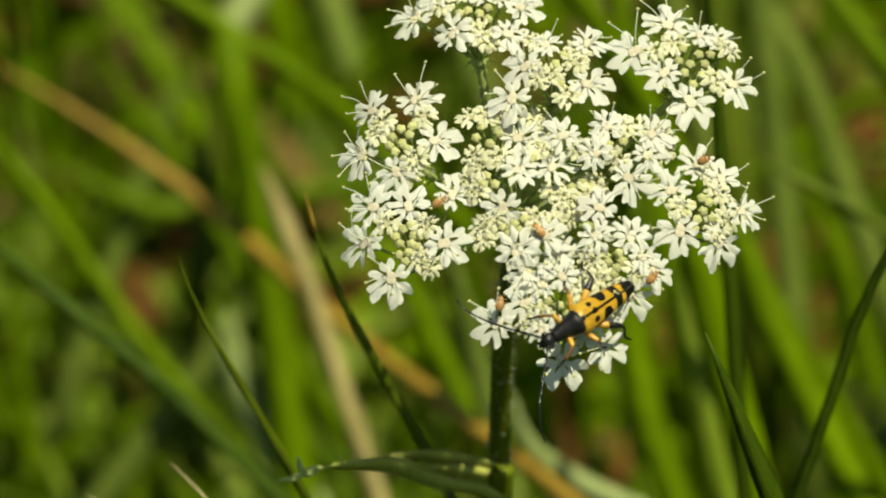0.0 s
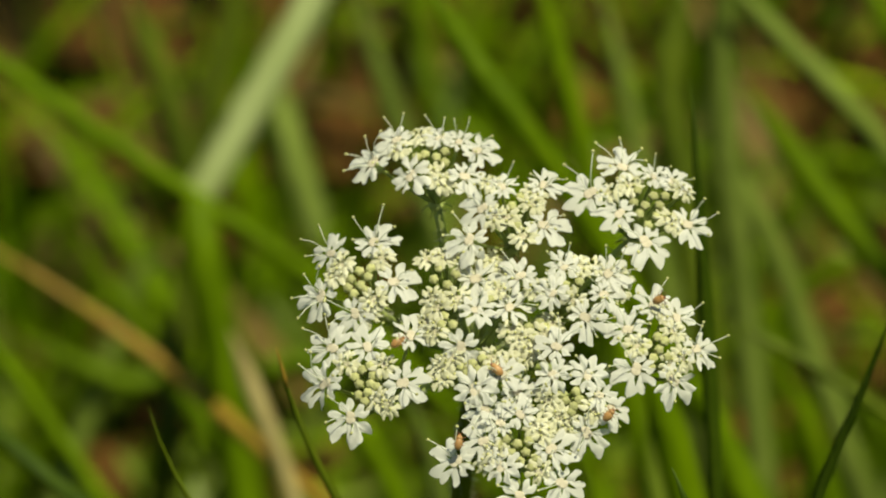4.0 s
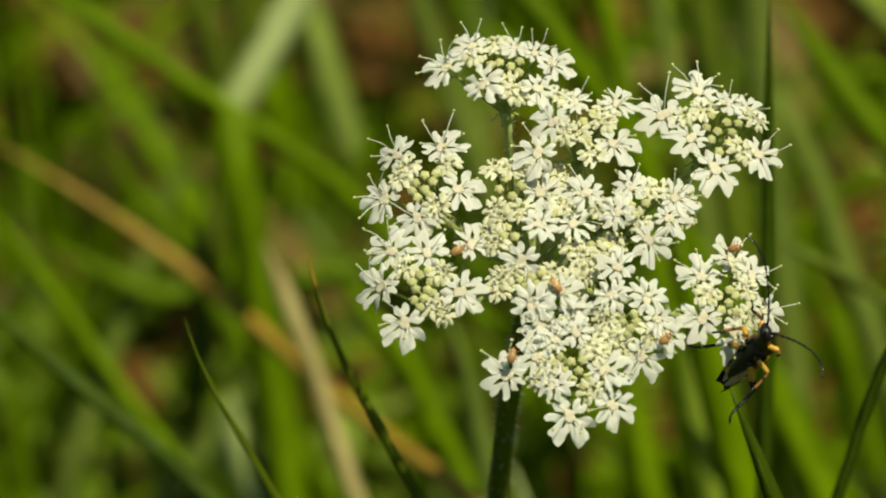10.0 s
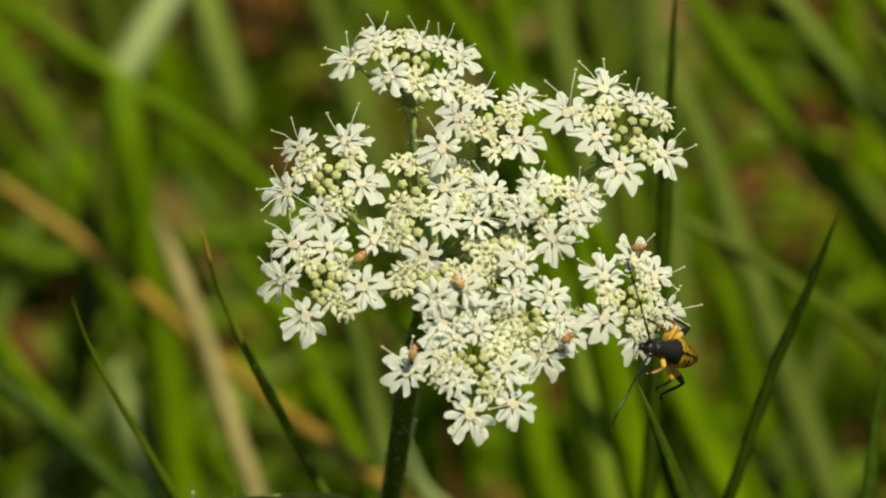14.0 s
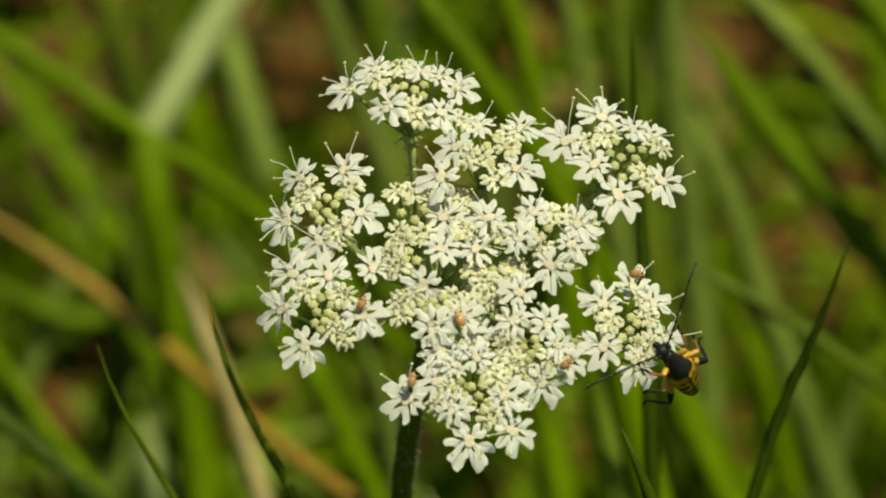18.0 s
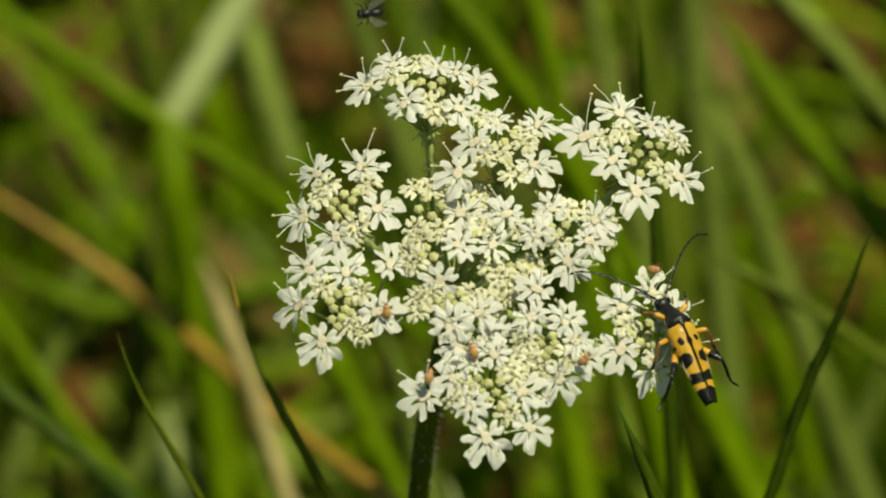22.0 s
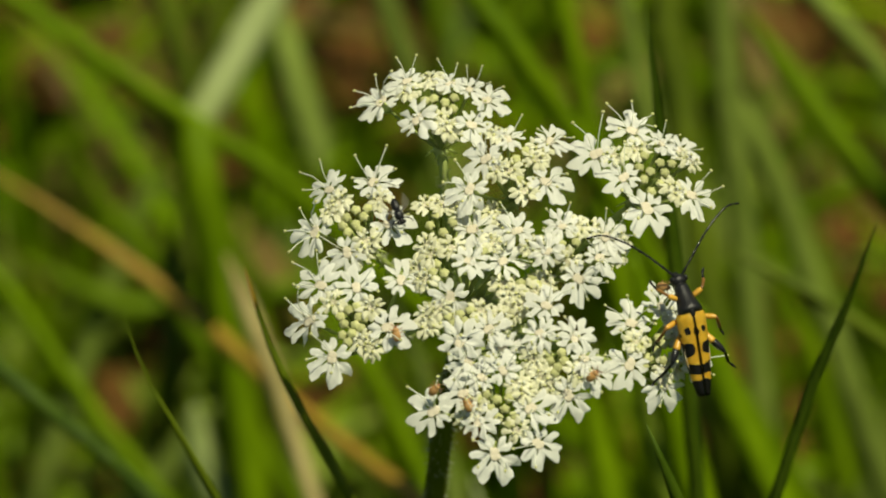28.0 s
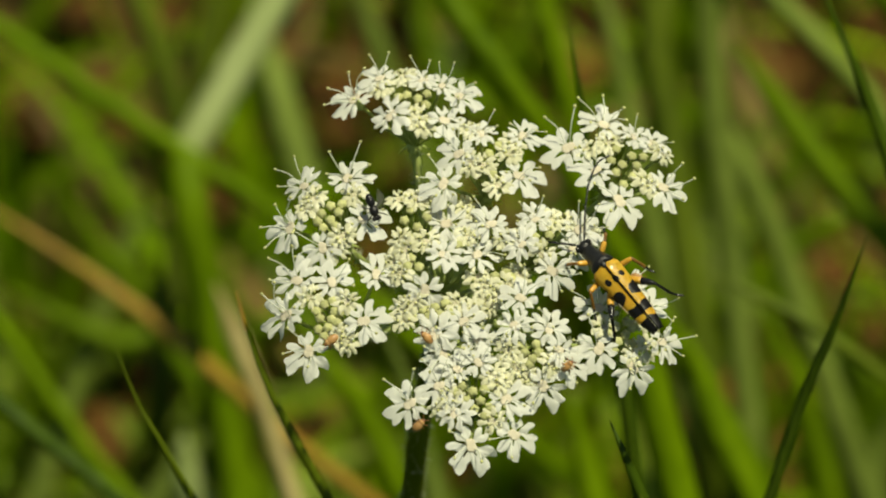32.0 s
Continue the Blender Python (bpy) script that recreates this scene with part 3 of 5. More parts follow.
def bud_mesh(seed):
    """A closed bud: a five-lobed knob on its green ovary."""
    rng = random.Random(seed)
    bm = bmesh.new()
    ball(bm, (0, 0, 0), (1, 1, 1), 0, 3)
    spin = rng.uniform(0, 6)
    for v in bm.verts:
        p = v.co
        a = math.atan2(p.y, p.x) + spin
        side = math.hypot(p.x, p.y)
        r = 0.44 * (1 + 0.42 * side * abs(math.cos(2.5 * a)) ** 0.7) * (1 - 0.16 * max(0.0, p.z - 0.6))
        if p.z < -0.1:
            r *= 1 - 0.30 * min(1, (-p.z - 0.1) / 0.5)
        v.co = Vector((p.x * r, p.y * r, p.z * (0.52 if p.z > 0 else 0.85))) * 0.001
        v.co += noise.noise_vector(v.co * 3000 + Vector((seed, 0, 0))) * 0.00009
    for f in bm.faces:
        f.material_index = 1 if f.calc_center_median().z < -0.00025 else 0
    return mesh_of("bud", bm, BUD, RAY)


RIM = [floret_mesh(10 + i, "rim") for i in range(6)]
INNER = [floret_mesh(30 + i, "inner") for i in range(5)]
YOUNGS = [floret_mesh(50 + i, "young") for i in range(4)]
BUDS = [bud_mesh(70 + i) for i in range(3)]

HUB = spot(-3.8, -6.8, 34)
plant = new("hogweed")
plant.location = HUB
tagged(plant, "white hogweed umbel on a hairy green stem in grass", "wildflower")
dice = random.Random(12)


def depth(a, b):
    """mm that the dome of the head lies behind its middle plane."""
    return b * math.tan(LEAN) + 5.5 * (a * a + b * b) / 900 - 2.0


def bar(name, line, radii, mat, sides=7, parent=None, label="", ridge=0.0):
    bm = bmesh.new()
    tube(bm, [p - HUB for p in line], radii, sides, ridge=ridge)
    return part(name, bm, mat, parent or plant, label)


def hairs(ob, line, radii, count, seed, last):
    """Fine spiky hairs all along a stem."""
    rng = random.Random(seed)
    bm = bmesh.new()
    for i in range(count):
        s = rng.random() ** 1.3 * last
        k = min(int(s), len(line) - 2)
        p = line[k].lerp(line[k + 1], s - k)
        t = (line[k + 1] - line[k]).normalized()
        a = rng.uniform(0, 6.28)
        x = t.orthogonal().normalized()
        d = x * math.cos(a) + t.cross(x) * math.sin(a)
        ln = rng.uniform(0.0006, 0.0014)
        q = p + d * radii[k] * 0.96 - HUB
        tip = q + d * ln - t * ln * rng.uniform(-0.4, 0.4)
        w = 0.00008
        v = [bm.verts.new(q + t * w), bm.verts.new(q - t * w + t.cross(d) * w), bm.verts.new(q - t * w - t.cross(d) * w), bm.verts.new(tip)]
        for f in ((0, 1, 3), (1, 2, 3), (2, 0, 3)):
            bm.faces.new([v[n] for n in f])
    tagged(part("fine_hair", bm, HAIR, ob), "fine pale hairs", kind="stuff")


def umbellet(ca, cb, florets, buds, young=(), rise=0.0):
    """One small umbel on its ray. florets: mm to the right, mm up, mm of reach."""
    every = [(f[0], f[1]) for f in florets] + list(buds)
    rho = max(4.0, max(math.hypot(a - ca, b - cb) for a, b in every))
    out = (RIGHT * ca + UP * cb) / 30
    facing = (AXIS + (out - AXIS * out.dot(AXIS)) * 0.35).normalized()
    middle = spot(ca, cb, depth(ca, cb) + rise)
    hub = middle - facing * 0.011
    bm = bmesh.new()
    ball(bm, hub - HUB, (0.0012, 0.0012, 0.0009), 0, 2)
    base = part("umbellet", bm, RAY, plant, "small umbel of white florets and buds")
    for k in range(7):
        a = k / 7 * 6.28
        s, t = facing.orthogonal().normalized(), facing.cross(facing.orthogonal().normalized())
        d = s * math.cos(a) + t * math.sin(a)
        bm = bmesh.new()
        tube(bm, smooth_line([hub - HUB, hub - HUB + d * 0.0012 + facing * 0.0004, hub - HUB + d * 0.0024 - facing * 0.0006], 4),
             [0.0002, 0.0002, 0.00018, 0.00012, 0.00004], 4)
        part("bracteole", bm, RAY, base)
    places = []
    for kind, rows in (("floret", florets), ("young", [(a, b, 2.6) for a, b in young]), ("bud", [(a, b, 1.25) for a, b in buds])):
        for a, b, r in rows:
            off = (RIGHT * (a - ca) + UP * (b - cb)) / rho
            n = (facing + (off - facing * off.dot(facing)) * 0.42).normalized()
            low = 1.6 * off.length_squared + (0.5 if kind != "floret" else 0) + dice.uniform(-0.3, 0.3)
            p = spot(a, b, depth(a, b) + rise + low)
            places.append((kind, p, n, off, r))
            foot = p - n * 0.0005
            mid = hub.lerp(foot, 0.55) - facing * 0.0006
            bm = bmesh.new()
            tube(bm, smooth_line([hub - HUB, mid - HUB, foot - HUB], 5), 0.00026, 5)
            part("pedicel", bm, RAY, base)
    ray_line = smooth_line([HUB, HUB.lerp(hub, 0.5) - AXIS * 0.0015 + RIGHT * ca * 0.00005, hub], 10)
    ray = bar("ray", ray_line, [0.00085 - 0.00003 * i for i in range(11)], RAY, 8, label="slender green hairy ray", ridge=0.06)
    hairs(ray, ray_line, [0.00085 - 0.00003 * i for i in range(11)], 150, int(ca * 10), 10)
    for kind, p, n, off, r in places:
        rim = kind == "floret" and off.length > 0.45
        x = off - n * off.dot(n)
        if x.length < 0.05:
            x = n.orthogonal()
        x = Matrix.Rotation(dice.uniform(-0.25, 0.25) if rim else dice.uniform(-3, 3), 3, n) @ x.normalized()
        x = (x - n * x.dot(n)).normalized()
        n = (n + 0.12 * Vector((dice.uniform(-1, 1), dice.uniform(-1, 1), dice.uniform(-1, 1)))).normalized()
        x = (x - n * x.dot(n)).normalized()
        m = Matrix((x, n.cross(x), n)).transposed().to_4x4()
        m.translation = p - HUB
        if kind == "bud":
            ob = part("bud", dice.choice(BUDS), None, base)
        elif kind == "young":
            ob = part("floret", dice.choice(YOUNGS), None, base)
        else:
            ob = part("floret", dice.choice(RIM if rim else INNER), None, base)
        ob.matrix_local = m @ Matrix.Diagonal((r, r, r, 1))
    return base, ray

umbellet(-11.6, 22.1,
         [(-15.6, 24.5, 3.2), (-18.9, 21.3, 3.8), (-13.5, 19.4, 4.0), (-9.5, 24.7, 3.0), (-6.0, 19.3, 3.5), (-4.2, 22.9, 3.4), (-6.8, 24.2, 2.7)],
         [(-11.6, 22.5), (-10.8, 23.7), (-12.8, 22.1), (-10.0, 22.1), (-8.8, 21.3), (-11.6, 21.0), (-10.6, 20.2), (-8.8, 22.9)],
         [(-10.0, 19.4), (-15.2, 22.9), (-9.2, 18.5), (-12.4, 24.9)])
umbellet(0.8, 15.2,
         [(-3.4, 14.8, 3.5), (-5.2, 10.4, 3.8), (5.2, 12.4, 3.8), (-0.6, 17.8, 3.0), (5.2, 18.1, 3.4)],
         [(0.8, 15.2), (1.6, 12.4), (2.8, 15.6), (2.0, 16.5)],
         [(-2.0, 18.1), (3.6, 15.2), (0.0, 13.5), (2.4, 10.8), (-1.6, 13.6), (4.0, 17.0)])
umbellet(20.1, 16.5,
         [(11.9, 16.9, 4.2), (16.5, 20.5, 3.9), (19.7, 10.0, 4.2), (16.1, 14.0, 3.5), (25.7, 12.4, 3.6), (20.9, 19.3, 2.9), (23.4, 18.5, 2.9)],
         [(18.6, 17.3), (20.9, 16.5), (19.7, 15.2), (21.7, 15.2), (18.1, 15.6), (20.1, 12.4), (22.5, 16.5), (18.9, 14.0), (21.3, 13.6)],
         [(24.9, 16.9), (22.9, 12.8), (14.4, 16.9), (17.3, 18.1), (23.7, 12.4)])
umbellet(-21.5, 5.5,
         [(-24.9, 8.4, 3.4), (-18.9, 10.0, 3.9), (-26.3, 2.4, 3.9), (-16.1, 4.4, 3.7), (-21.5, 0.0, 3.4)],
         [(-20.9, 6.0), (-19.7, 5.2), (-22.1, 4.8), (-20.7, 4.0), (-19.3, 6.4), (-22.5, 3.6), (-19.9, 3.2), (-21.7, 2.8)],
         [(-17.7, 7.6), (-23.3, 6.8), (-18.9, 2.0), (-24.1, 5.2), (-19.3, 0.0)])
umbellet(-19.9, -9.6,
         [(-24.7, -5.0, 3.9), (-19.7, -4.8, 3.5), (-13.6, -3.2, 3.7), (-25.7, -10.0, 4.2), (-14.7, -9.9, 3.9), (-22.1, -14.8, 3.9)],
         [(-20.5, -8.0), (-18.9, -8.8), (-20.9, -10.0), (-18.5, -10.4), (-19.7, -11.2), (-19.3, -7.4), (-21.5, -9.0), (-20.1, -12.5), (-18.1, -8.8), (-21.0, -11.6), (-19.3, -10.0)],
         [(-18.1, -12.2), (-17.3, -7.4), (-22.5, -7.2), (-16.7, -12.8)])
umbellet(-9.2, 4.8,
         [(-4.4, 4.8, 3.7)],
         [(-9.6, 6.4), (-7.2, 5.5), (-10.3, 4.8), (-8.4, 4.0), (-8.8, 2.4), (-8.0, 1.2)],
         [(-11.2, 7.6), (-8.8, 7.9), (-6.4, 6.8), (-2.0, 7.1), (-10.4, 2.0), (-0.8, 6.4)], rise=3)
umbellet(-5.2, -0.8,
         [(-4.2, 0.4, 3.5), (0.4, 0.8, 3.4), (-6.4, -4.8, 3.7)],
         [(-8.8, -0.4), (-7.6, -1.6), (-9.2, -1.6), (-2.4, 2.0)],
         [(-11.2, -1.2), (-10.0, -2.8), (-6.8, 2.0), (-1.2, 3.2), (-9.6, 0.8)])
umbellet(8.4, 4.0,
         [(2.0, 5.2, 3.6), (8.0, 6.6, 3.4), (6.4, 2.8, 3.5), (11.2, -0.6, 3.7), (14.4, 5.5, 3.5), (13.8, 2.6, 3.2)],
         [(8.4, 4.0), (9.6, 3.2), (7.6, 4.8), (10.4, 4.4)],
         [(4.4, 3.2), (10.4, 6.4), (16.1, 3.2), (9.6, 1.6), (12.4, 6.4), (16.1, 5.2)])
umbellet(3.6, -2.8,
         [],
         [(4.7, -1.2), (5.6, -2.0), (3.2, -2.0), (4.0, -3.2)],
         [(0.8, -2.4), (2.0, -3.6), (3.6, -4.8), (5.2, -3.2), (2.8, -6.0), (6.4, -1.6)], rise=2)
umbellet(-4.0, -8.8,
         [(-4.4, -10.8, 4.0), (-3.0, -13.6, 3.7), (-0.6, -8.8, 3.5), (1.6, -11.1, 3.2)],
         [(-6.4, -7.6), (-4.8, -7.1), (-3.4, -6.4), (-2.4, -7.6), (-5.5, -8.4), (-4.0, -8.0)],
         [(-9.2, -7.6), (-7.6, -6.4), (-8.8, -9.2), (-2.0, -6.4), (0.8, -7.2)])
umbellet(9.6, -8.8,
         [(7.2, -4.8, 3.5), (6.8, -8.8, 3.5), (11.6, -8.8, 3.5), (13.2, -11.6, 2.9), (11.4, -16.9, 3.8), (14.8, -13.6, 3.2)],
         [(8.4, -12.4), (9.6, -13.2), (10.4, -12.2), (9.2, -14.0), (8.0, -11.4), (10.0, -11.1), (11.2, -13.2)],
         [(6.0, -12.4), (7.4, -14.6), (12.4, -13.6), (8.8, -15.6)])
umbellet(2.0, -19.3,
         [(-7.1, -21.0, 4.0), (-3.2, -18.1, 3.4), (-0.6, -21.8, 3.4), (2.0, -26.1, 4.0), (7.9, -24.1, 3.6), (6.4, -19.3, 3.7), (2.0, -14.4, 3.2), (-0.8, -15.6, 3.0)],
         [(0.0, -17.9), (1.6, -18.5), (2.8, -19.7), (0.8, -19.8), (4.2, -20.5), (2.0, -21.0), (-0.8, -18.6), (3.2, -18.1), (3.6, -21.8)],
         [(4.2, -16.2), (4.8, -22.5), (5.2, -16.9), (-1.6, -19.7), (-2.4, -20.9)])
weighed = umbellet(21.7, -4.8,
         [(17.3, -2.4, 3.7), (20.9, 0.8, 3.5), (18.5, -8.0, 3.9), (23.7, -9.6, 3.9), (26.9, -5.2, 3.5), (24.2, -0.8, 3.2)],
         [(20.1, -4.4), (21.7, -5.2), (22.9, -6.3), (20.9, -6.4), (22.5, -4.0), (21.5, -3.4), (19.3, -5.5), (20.5, -7.6)],
         [(23.7, -2.8), (24.9, -6.4), (18.6, -4.8), (23.3, -7.6), (22.5, -0.4)])


def make_stem():
    top = HUB + AXIS * 0.001
    foot = Vector((HUB.x - 0.006, HUB.y + 0.03, -0.02))
    low = spot(-7.0, -32.5, 58)
    line = smooth_line([top, spot(-5.6, -15, 41), spot(-6.7, -24, 50), low, low.lerp(foot, 0.4) + Vector((0.001, 0, 0)), foot], 40)
    radii = [0.00145 + 0.0004 * min(1, i / 10) for i in range(41)]
    stem = bar("stem", line, radii, STEM, 22, label="dark green ribbed stem with fine hairs", ridge=0.035)
    hairs(stem, line, radii, 1500, 9, 30)


make_stem()


LEAF_UP = UP * 0.62 + BACK * 0.78   # the leaf hangs over towards the eye, its lit face turned away


def ribbon(bm, pts, widths, n, fold=0.35, out=0.0):
    """A folded leaf strip through spots, widths in mm from the middle to the edge."""
    line = smooth_line([spot(*p) for p in pts], n)
    rings = []
    for i, p in enumerate(line):
        s = i / n * (len(widths) - 1)
        k = min(int(s), len(widths) - 2)
        w = (widths[k] + (widths[k + 1] - widths[k]) * (s - k)) / 1000 * 1.2 * (1 + 0.05 * noise.noise((i * 0.9, 2, 3)))
        t = (line[min(i + 1, n)] - line[max(i - 1, 0)]).normalized()
        side = (LEAF_UP - t * t.dot(LEAF_UP)).normalized()
        nor = t.cross(side)
        rings.append([bm.verts.new(q - HUB) for q in (p + side * w, p + nor * w * fold, p - side * w, p + nor * (w * fold - 0.0002))])
    for r0, r1 in zip(rings, rings[1:]):
        for j in range(4):
            bm.faces.new((r0[j], r0[(j + 1) % 4], r1[(j + 1) % 4], r1[j]))
    bm.faces.new(rings[0][::-1])
    bm.faces.new(rings[-1])
    return line


def make_stem_leaf():
    """The narrow folded leaf that stands off the stem below the head."""
    bm = bmesh.new()
    line = ribbon(bm, [(-6.6, -47.4, 64), (-10.7, -45.8, 60.3), (-14.8, -45.1, 56.7), (-18.3, -43.8, 53), (-21, -42.6, 49.3), (-26.1, -42.1, 43.7), (-32.2, -42.5, 39)],
                  [0.8, 1.1, 1.2, 1.25, 1.35, 1.4, 1.4, 1.3, 1.1, 0.8, 0.15], 44)
    bmesh.ops.recalc_face_normals(bm, faces=bm.faces)
    leaf = part("leaf", bm, LEAF, plant, "narrow grey-green folded leaf with a hairy edge")
    bm = bmesh.new()
    ribbon(bm, [(-8, -42.8, 64), (-12.4, -41.7, 58.8), (-16.5, -41.1, 54), (-21.3, -41.3, 49.8), (-25, -41.6, 45)], [0.8, 1.0, 1.15, 1.2, 1.1, 0.4], 24)
    bmesh.ops.recalc_face_normals(bm, faces=bm.faces)
    part("leaf_lobe", bm, LEAF, leaf, "upper folded lobe of the leaf")
    bm = bmesh.new()
    ribbon(bm, [(-8.6, -44.2, 65), (-13, -43.4, 60.5), (-18.5, -42.6, 55)], [1.2, 1.4, 1.2, 0.5], 16, fold=0.1)
    bmesh.ops.recalc_face_normals(bm, faces=bm.faces)
    part("leaf_web", bm, LEAF, leaf, "paler inner face of the folded leaf")
    bm = bmesh.new()
    tip = line[-1]
    for q in ((spot(-34.0, -42.9, 38), spot(-35.6, -43.9, 37), spot(-38.4, -44.3, 36)), (spot(-34.7, -43.5, 37.5), spot(-35.2, -42.2, 37), spot(-35.5, -40.9, 36.5))):
        tube(bm, [p - HUB for p in smooth_line([tip, *q], 8)], [0.0003, 0.0004, 0.00045, 0.0004, 0.00045, 0.0005, 0.00045, 0.0003, 0.0001], 6)
    part("leaf_tip", bm, RAY, leaf, "pale curled leaf tip")
    bm = bmesh.new()
    rng = random.Random(8)
    for _ in range(110):
        k = rng.randrange(4, 42)
        p = line[k] - HUB + UP * rng.choice((-1, 1)) * 0.0012
        q = p + (UP * rng.uniform(-1, 1) + RIGHT * rng.uniform(-0.4, 0.4)).normalized() * rng.uniform(0.0004, 0.0009)
        tube(bm, [p, q], [0.00004, 0.00001], 3)
    tagged(part("leaf_hair", bm, HAIR, leaf), "fine pale hairs", kind="stuff")
    bm = bmesh.new()
    tube(bm, [p - HUB for p in smooth_line([spot(-7.0, -42.7, 65), spot(-7.1, -45.3, 67), spot(-7.2, -47.7, 69)], 8)],
         [0.00192, 0.00197, 0.00201, 0.00203, 0.00202, 0.002, 0.00197, 0.00194, 0.00190], 14)
    part("leaf_sheath", bm, STEM, plant, "swollen sheath at a stem node")


make_stem_leaf()
# ---- insects ----
BLACK = plain("black_chitin", (0.004, 0.004, 0.004), (0.010, 0.009, 0.008), 900, rough=0.25, bump=0.2, vary=0, spec=0.35)
FUZZ = plain("downy_black_chitin", (0.004, 0.004, 0.004), (0.012, 0.011, 0.010), 2200, rough=0.3, bump=0.5, vary=0, spec=0.3)
SHIN = plain("brown_amber_leg", (0.10, 0.045, 0.008), (0.22, 0.10, 0.015), 500, rough=0.35, bump=0.15, vary=0.05)
AMBER = plain("amber_leg", (0.48, 0.24, 0.025), (0.62, 0.35, 0.05), 500, rough=0.35, bump=0.15, vary=0.05, through_light=0.1)
WING = plain("clear_wing", (0.45, 0.36, 0.22), (0.60, 0.50, 0.34), 300, rough=0.25, bump=0.1, vary=0)
GREY_WING = plain("grey_wing", (0.16, 0.15, 0.13), (0.26, 0.25, 0.22), 600, rough=0.25, bump=0.1, vary=0)
for m, a in ((WING, 0.6), (GREY_WING, 0.22)):
    m.node_tree.nodes["Principled BSDF"].inputs["Alpha"].default_value = a
RUST = plain("rust_brown_chitin", (0.28, 0.14, 0.045), (0.44, 0.25, 0.09), 900, rough=0.4, bump=0.2, vary=0.15)
DARK_RUST = plain("dark_rust_chitin", (0.16, 0.06, 0.02), (0.28, 0.11, 0.04), 900, rough=0.4, bump=0.2, vary=0.1)


def elytron_material():
    """Yellow wing case with the black seam, dots, half bands, band and tip of this longhorn beetle."""
    m, ramp = material("yellow_black_wing_case", (0.74, 0.47, 0.040), (0.82, 0.57, 0.080), 300, rough=0.38, bump=0.15, vary=0, fine=8, coat=0.25, through_light=0.3)
    nd, ln = m.node_tree.nodes, m.node_tree.links

    def op(kind, a, b=None, c=None):
        n = nd.new("ShaderNodeMath")
        n.operation = kind
        for i, v in enumerate((a, b, c)):
            if v is None:
                continue
            if isinstance(v, (int, float)):
                n.inputs[i].default_value = v
            else:
                ln.new(v, n.inputs[i])
        return n.outputs[0]

    co = nd.new("ShaderNodeTexCoord")
    nz = nd.new("ShaderNodeTexNoise")
    nz.inputs["Scale"].default_value = 700
    ln.new(co.outputs["Object"], nz.inputs["Vector"])
    sep = nd.new("ShaderNodeSeparateXYZ")
    ln.new(co.outputs["Object"], sep.inputs[0])
    wob = op("MULTIPLY", op("SUBTRACT", nz.outputs[0], 0.5), 1.1)
    x = op("ADD", op("MULTIPLY", sep.outputs[0], 1000), wob)
    y = op("ADD", op("ABSOLUTE", op("MULTIPLY", sep.outputs[1], 1000)), op("MULTIPLY", wob, 0.6))

    def disc(cx, cy, rx, ry):
        dx = op("DIVIDE", op("SUBTRACT", x, cx), rx)
        dy = op("DIVIDE", op("SUBTRACT", y, cy), ry)
        return op("LESS_THAN", op("ADD", op("MULTIPLY", dx, dx), op("MULTIPLY", dy, dy)), 1.0)

    marks = [op("LESS_THAN", op("ABSOLUTE", op("MULTIPLY", sep.outputs[1], 1000)), 0.17),
             op("LESS_THAN", x, -6.45),
             op("COMPARE", x, -4.8, 0.72),
             disc(0.9, 1.25, 0.52, 0.42), disc(0.6, 0.0, 0.6, 0.45), disc(-1.9, 1.7, 1.0, 1.25), disc(0.2, 2.35, 0.6, 0.35)]
    total = marks[0]
    for k in marks[1:]:
        total = op("MAXIMUM", total, k)
    mix = nd.new("ShaderNodeMix")
    mix.data_type = "RGBA"
    ln.new(total, mix.inputs["Factor"])
    bsdf = nd["Principled BSDF"]
    ln.new(bsdf.inputs["Base Color"].links[0].from_socket, mix.inputs["A"])
    mix.inputs["B"].default_value = (0.012, 0.011, 0.010, 1)
    ln.new(mix.outputs["Result"], bsdf.inputs["Base Color"])
    ln.new(mix.outputs["Result"], nd["Translucent BSDF"].inputs[0])
    return m


WING_CASE = elytron_material()
MM = 0.001


def mm(*p):
    return Vector(p) * MM


def limb(name, pts, radii, mat, parent, label="", sides=7, n=8):
    """A tapering bar through points in mm."""
    line = smooth_line([mm(*p) for p in pts], n)
    k = len(radii) - 1
    rr = []
    for i in range(n + 1):
        s = i / n * k
        j = min(int(s), k - 1)
        rr.append((radii[j] + (radii[j + 1] - radii[j]) * (s - j)) * MM)
    bm = bmesh.new()
    tube(bm, line, rr, sides)
    return part(name, bm, mat, parent, label)


def lump(name, centre, size, mat, parent, label="", sub=3, bend=None):
    bm = bmesh.new()
    ball(bm, mm(*centre), [s * MM for s in size], 0, sub)
    if bend:
        for v in bm.verts:
            bend(v)
    return part(name, bm, mat, parent, label)


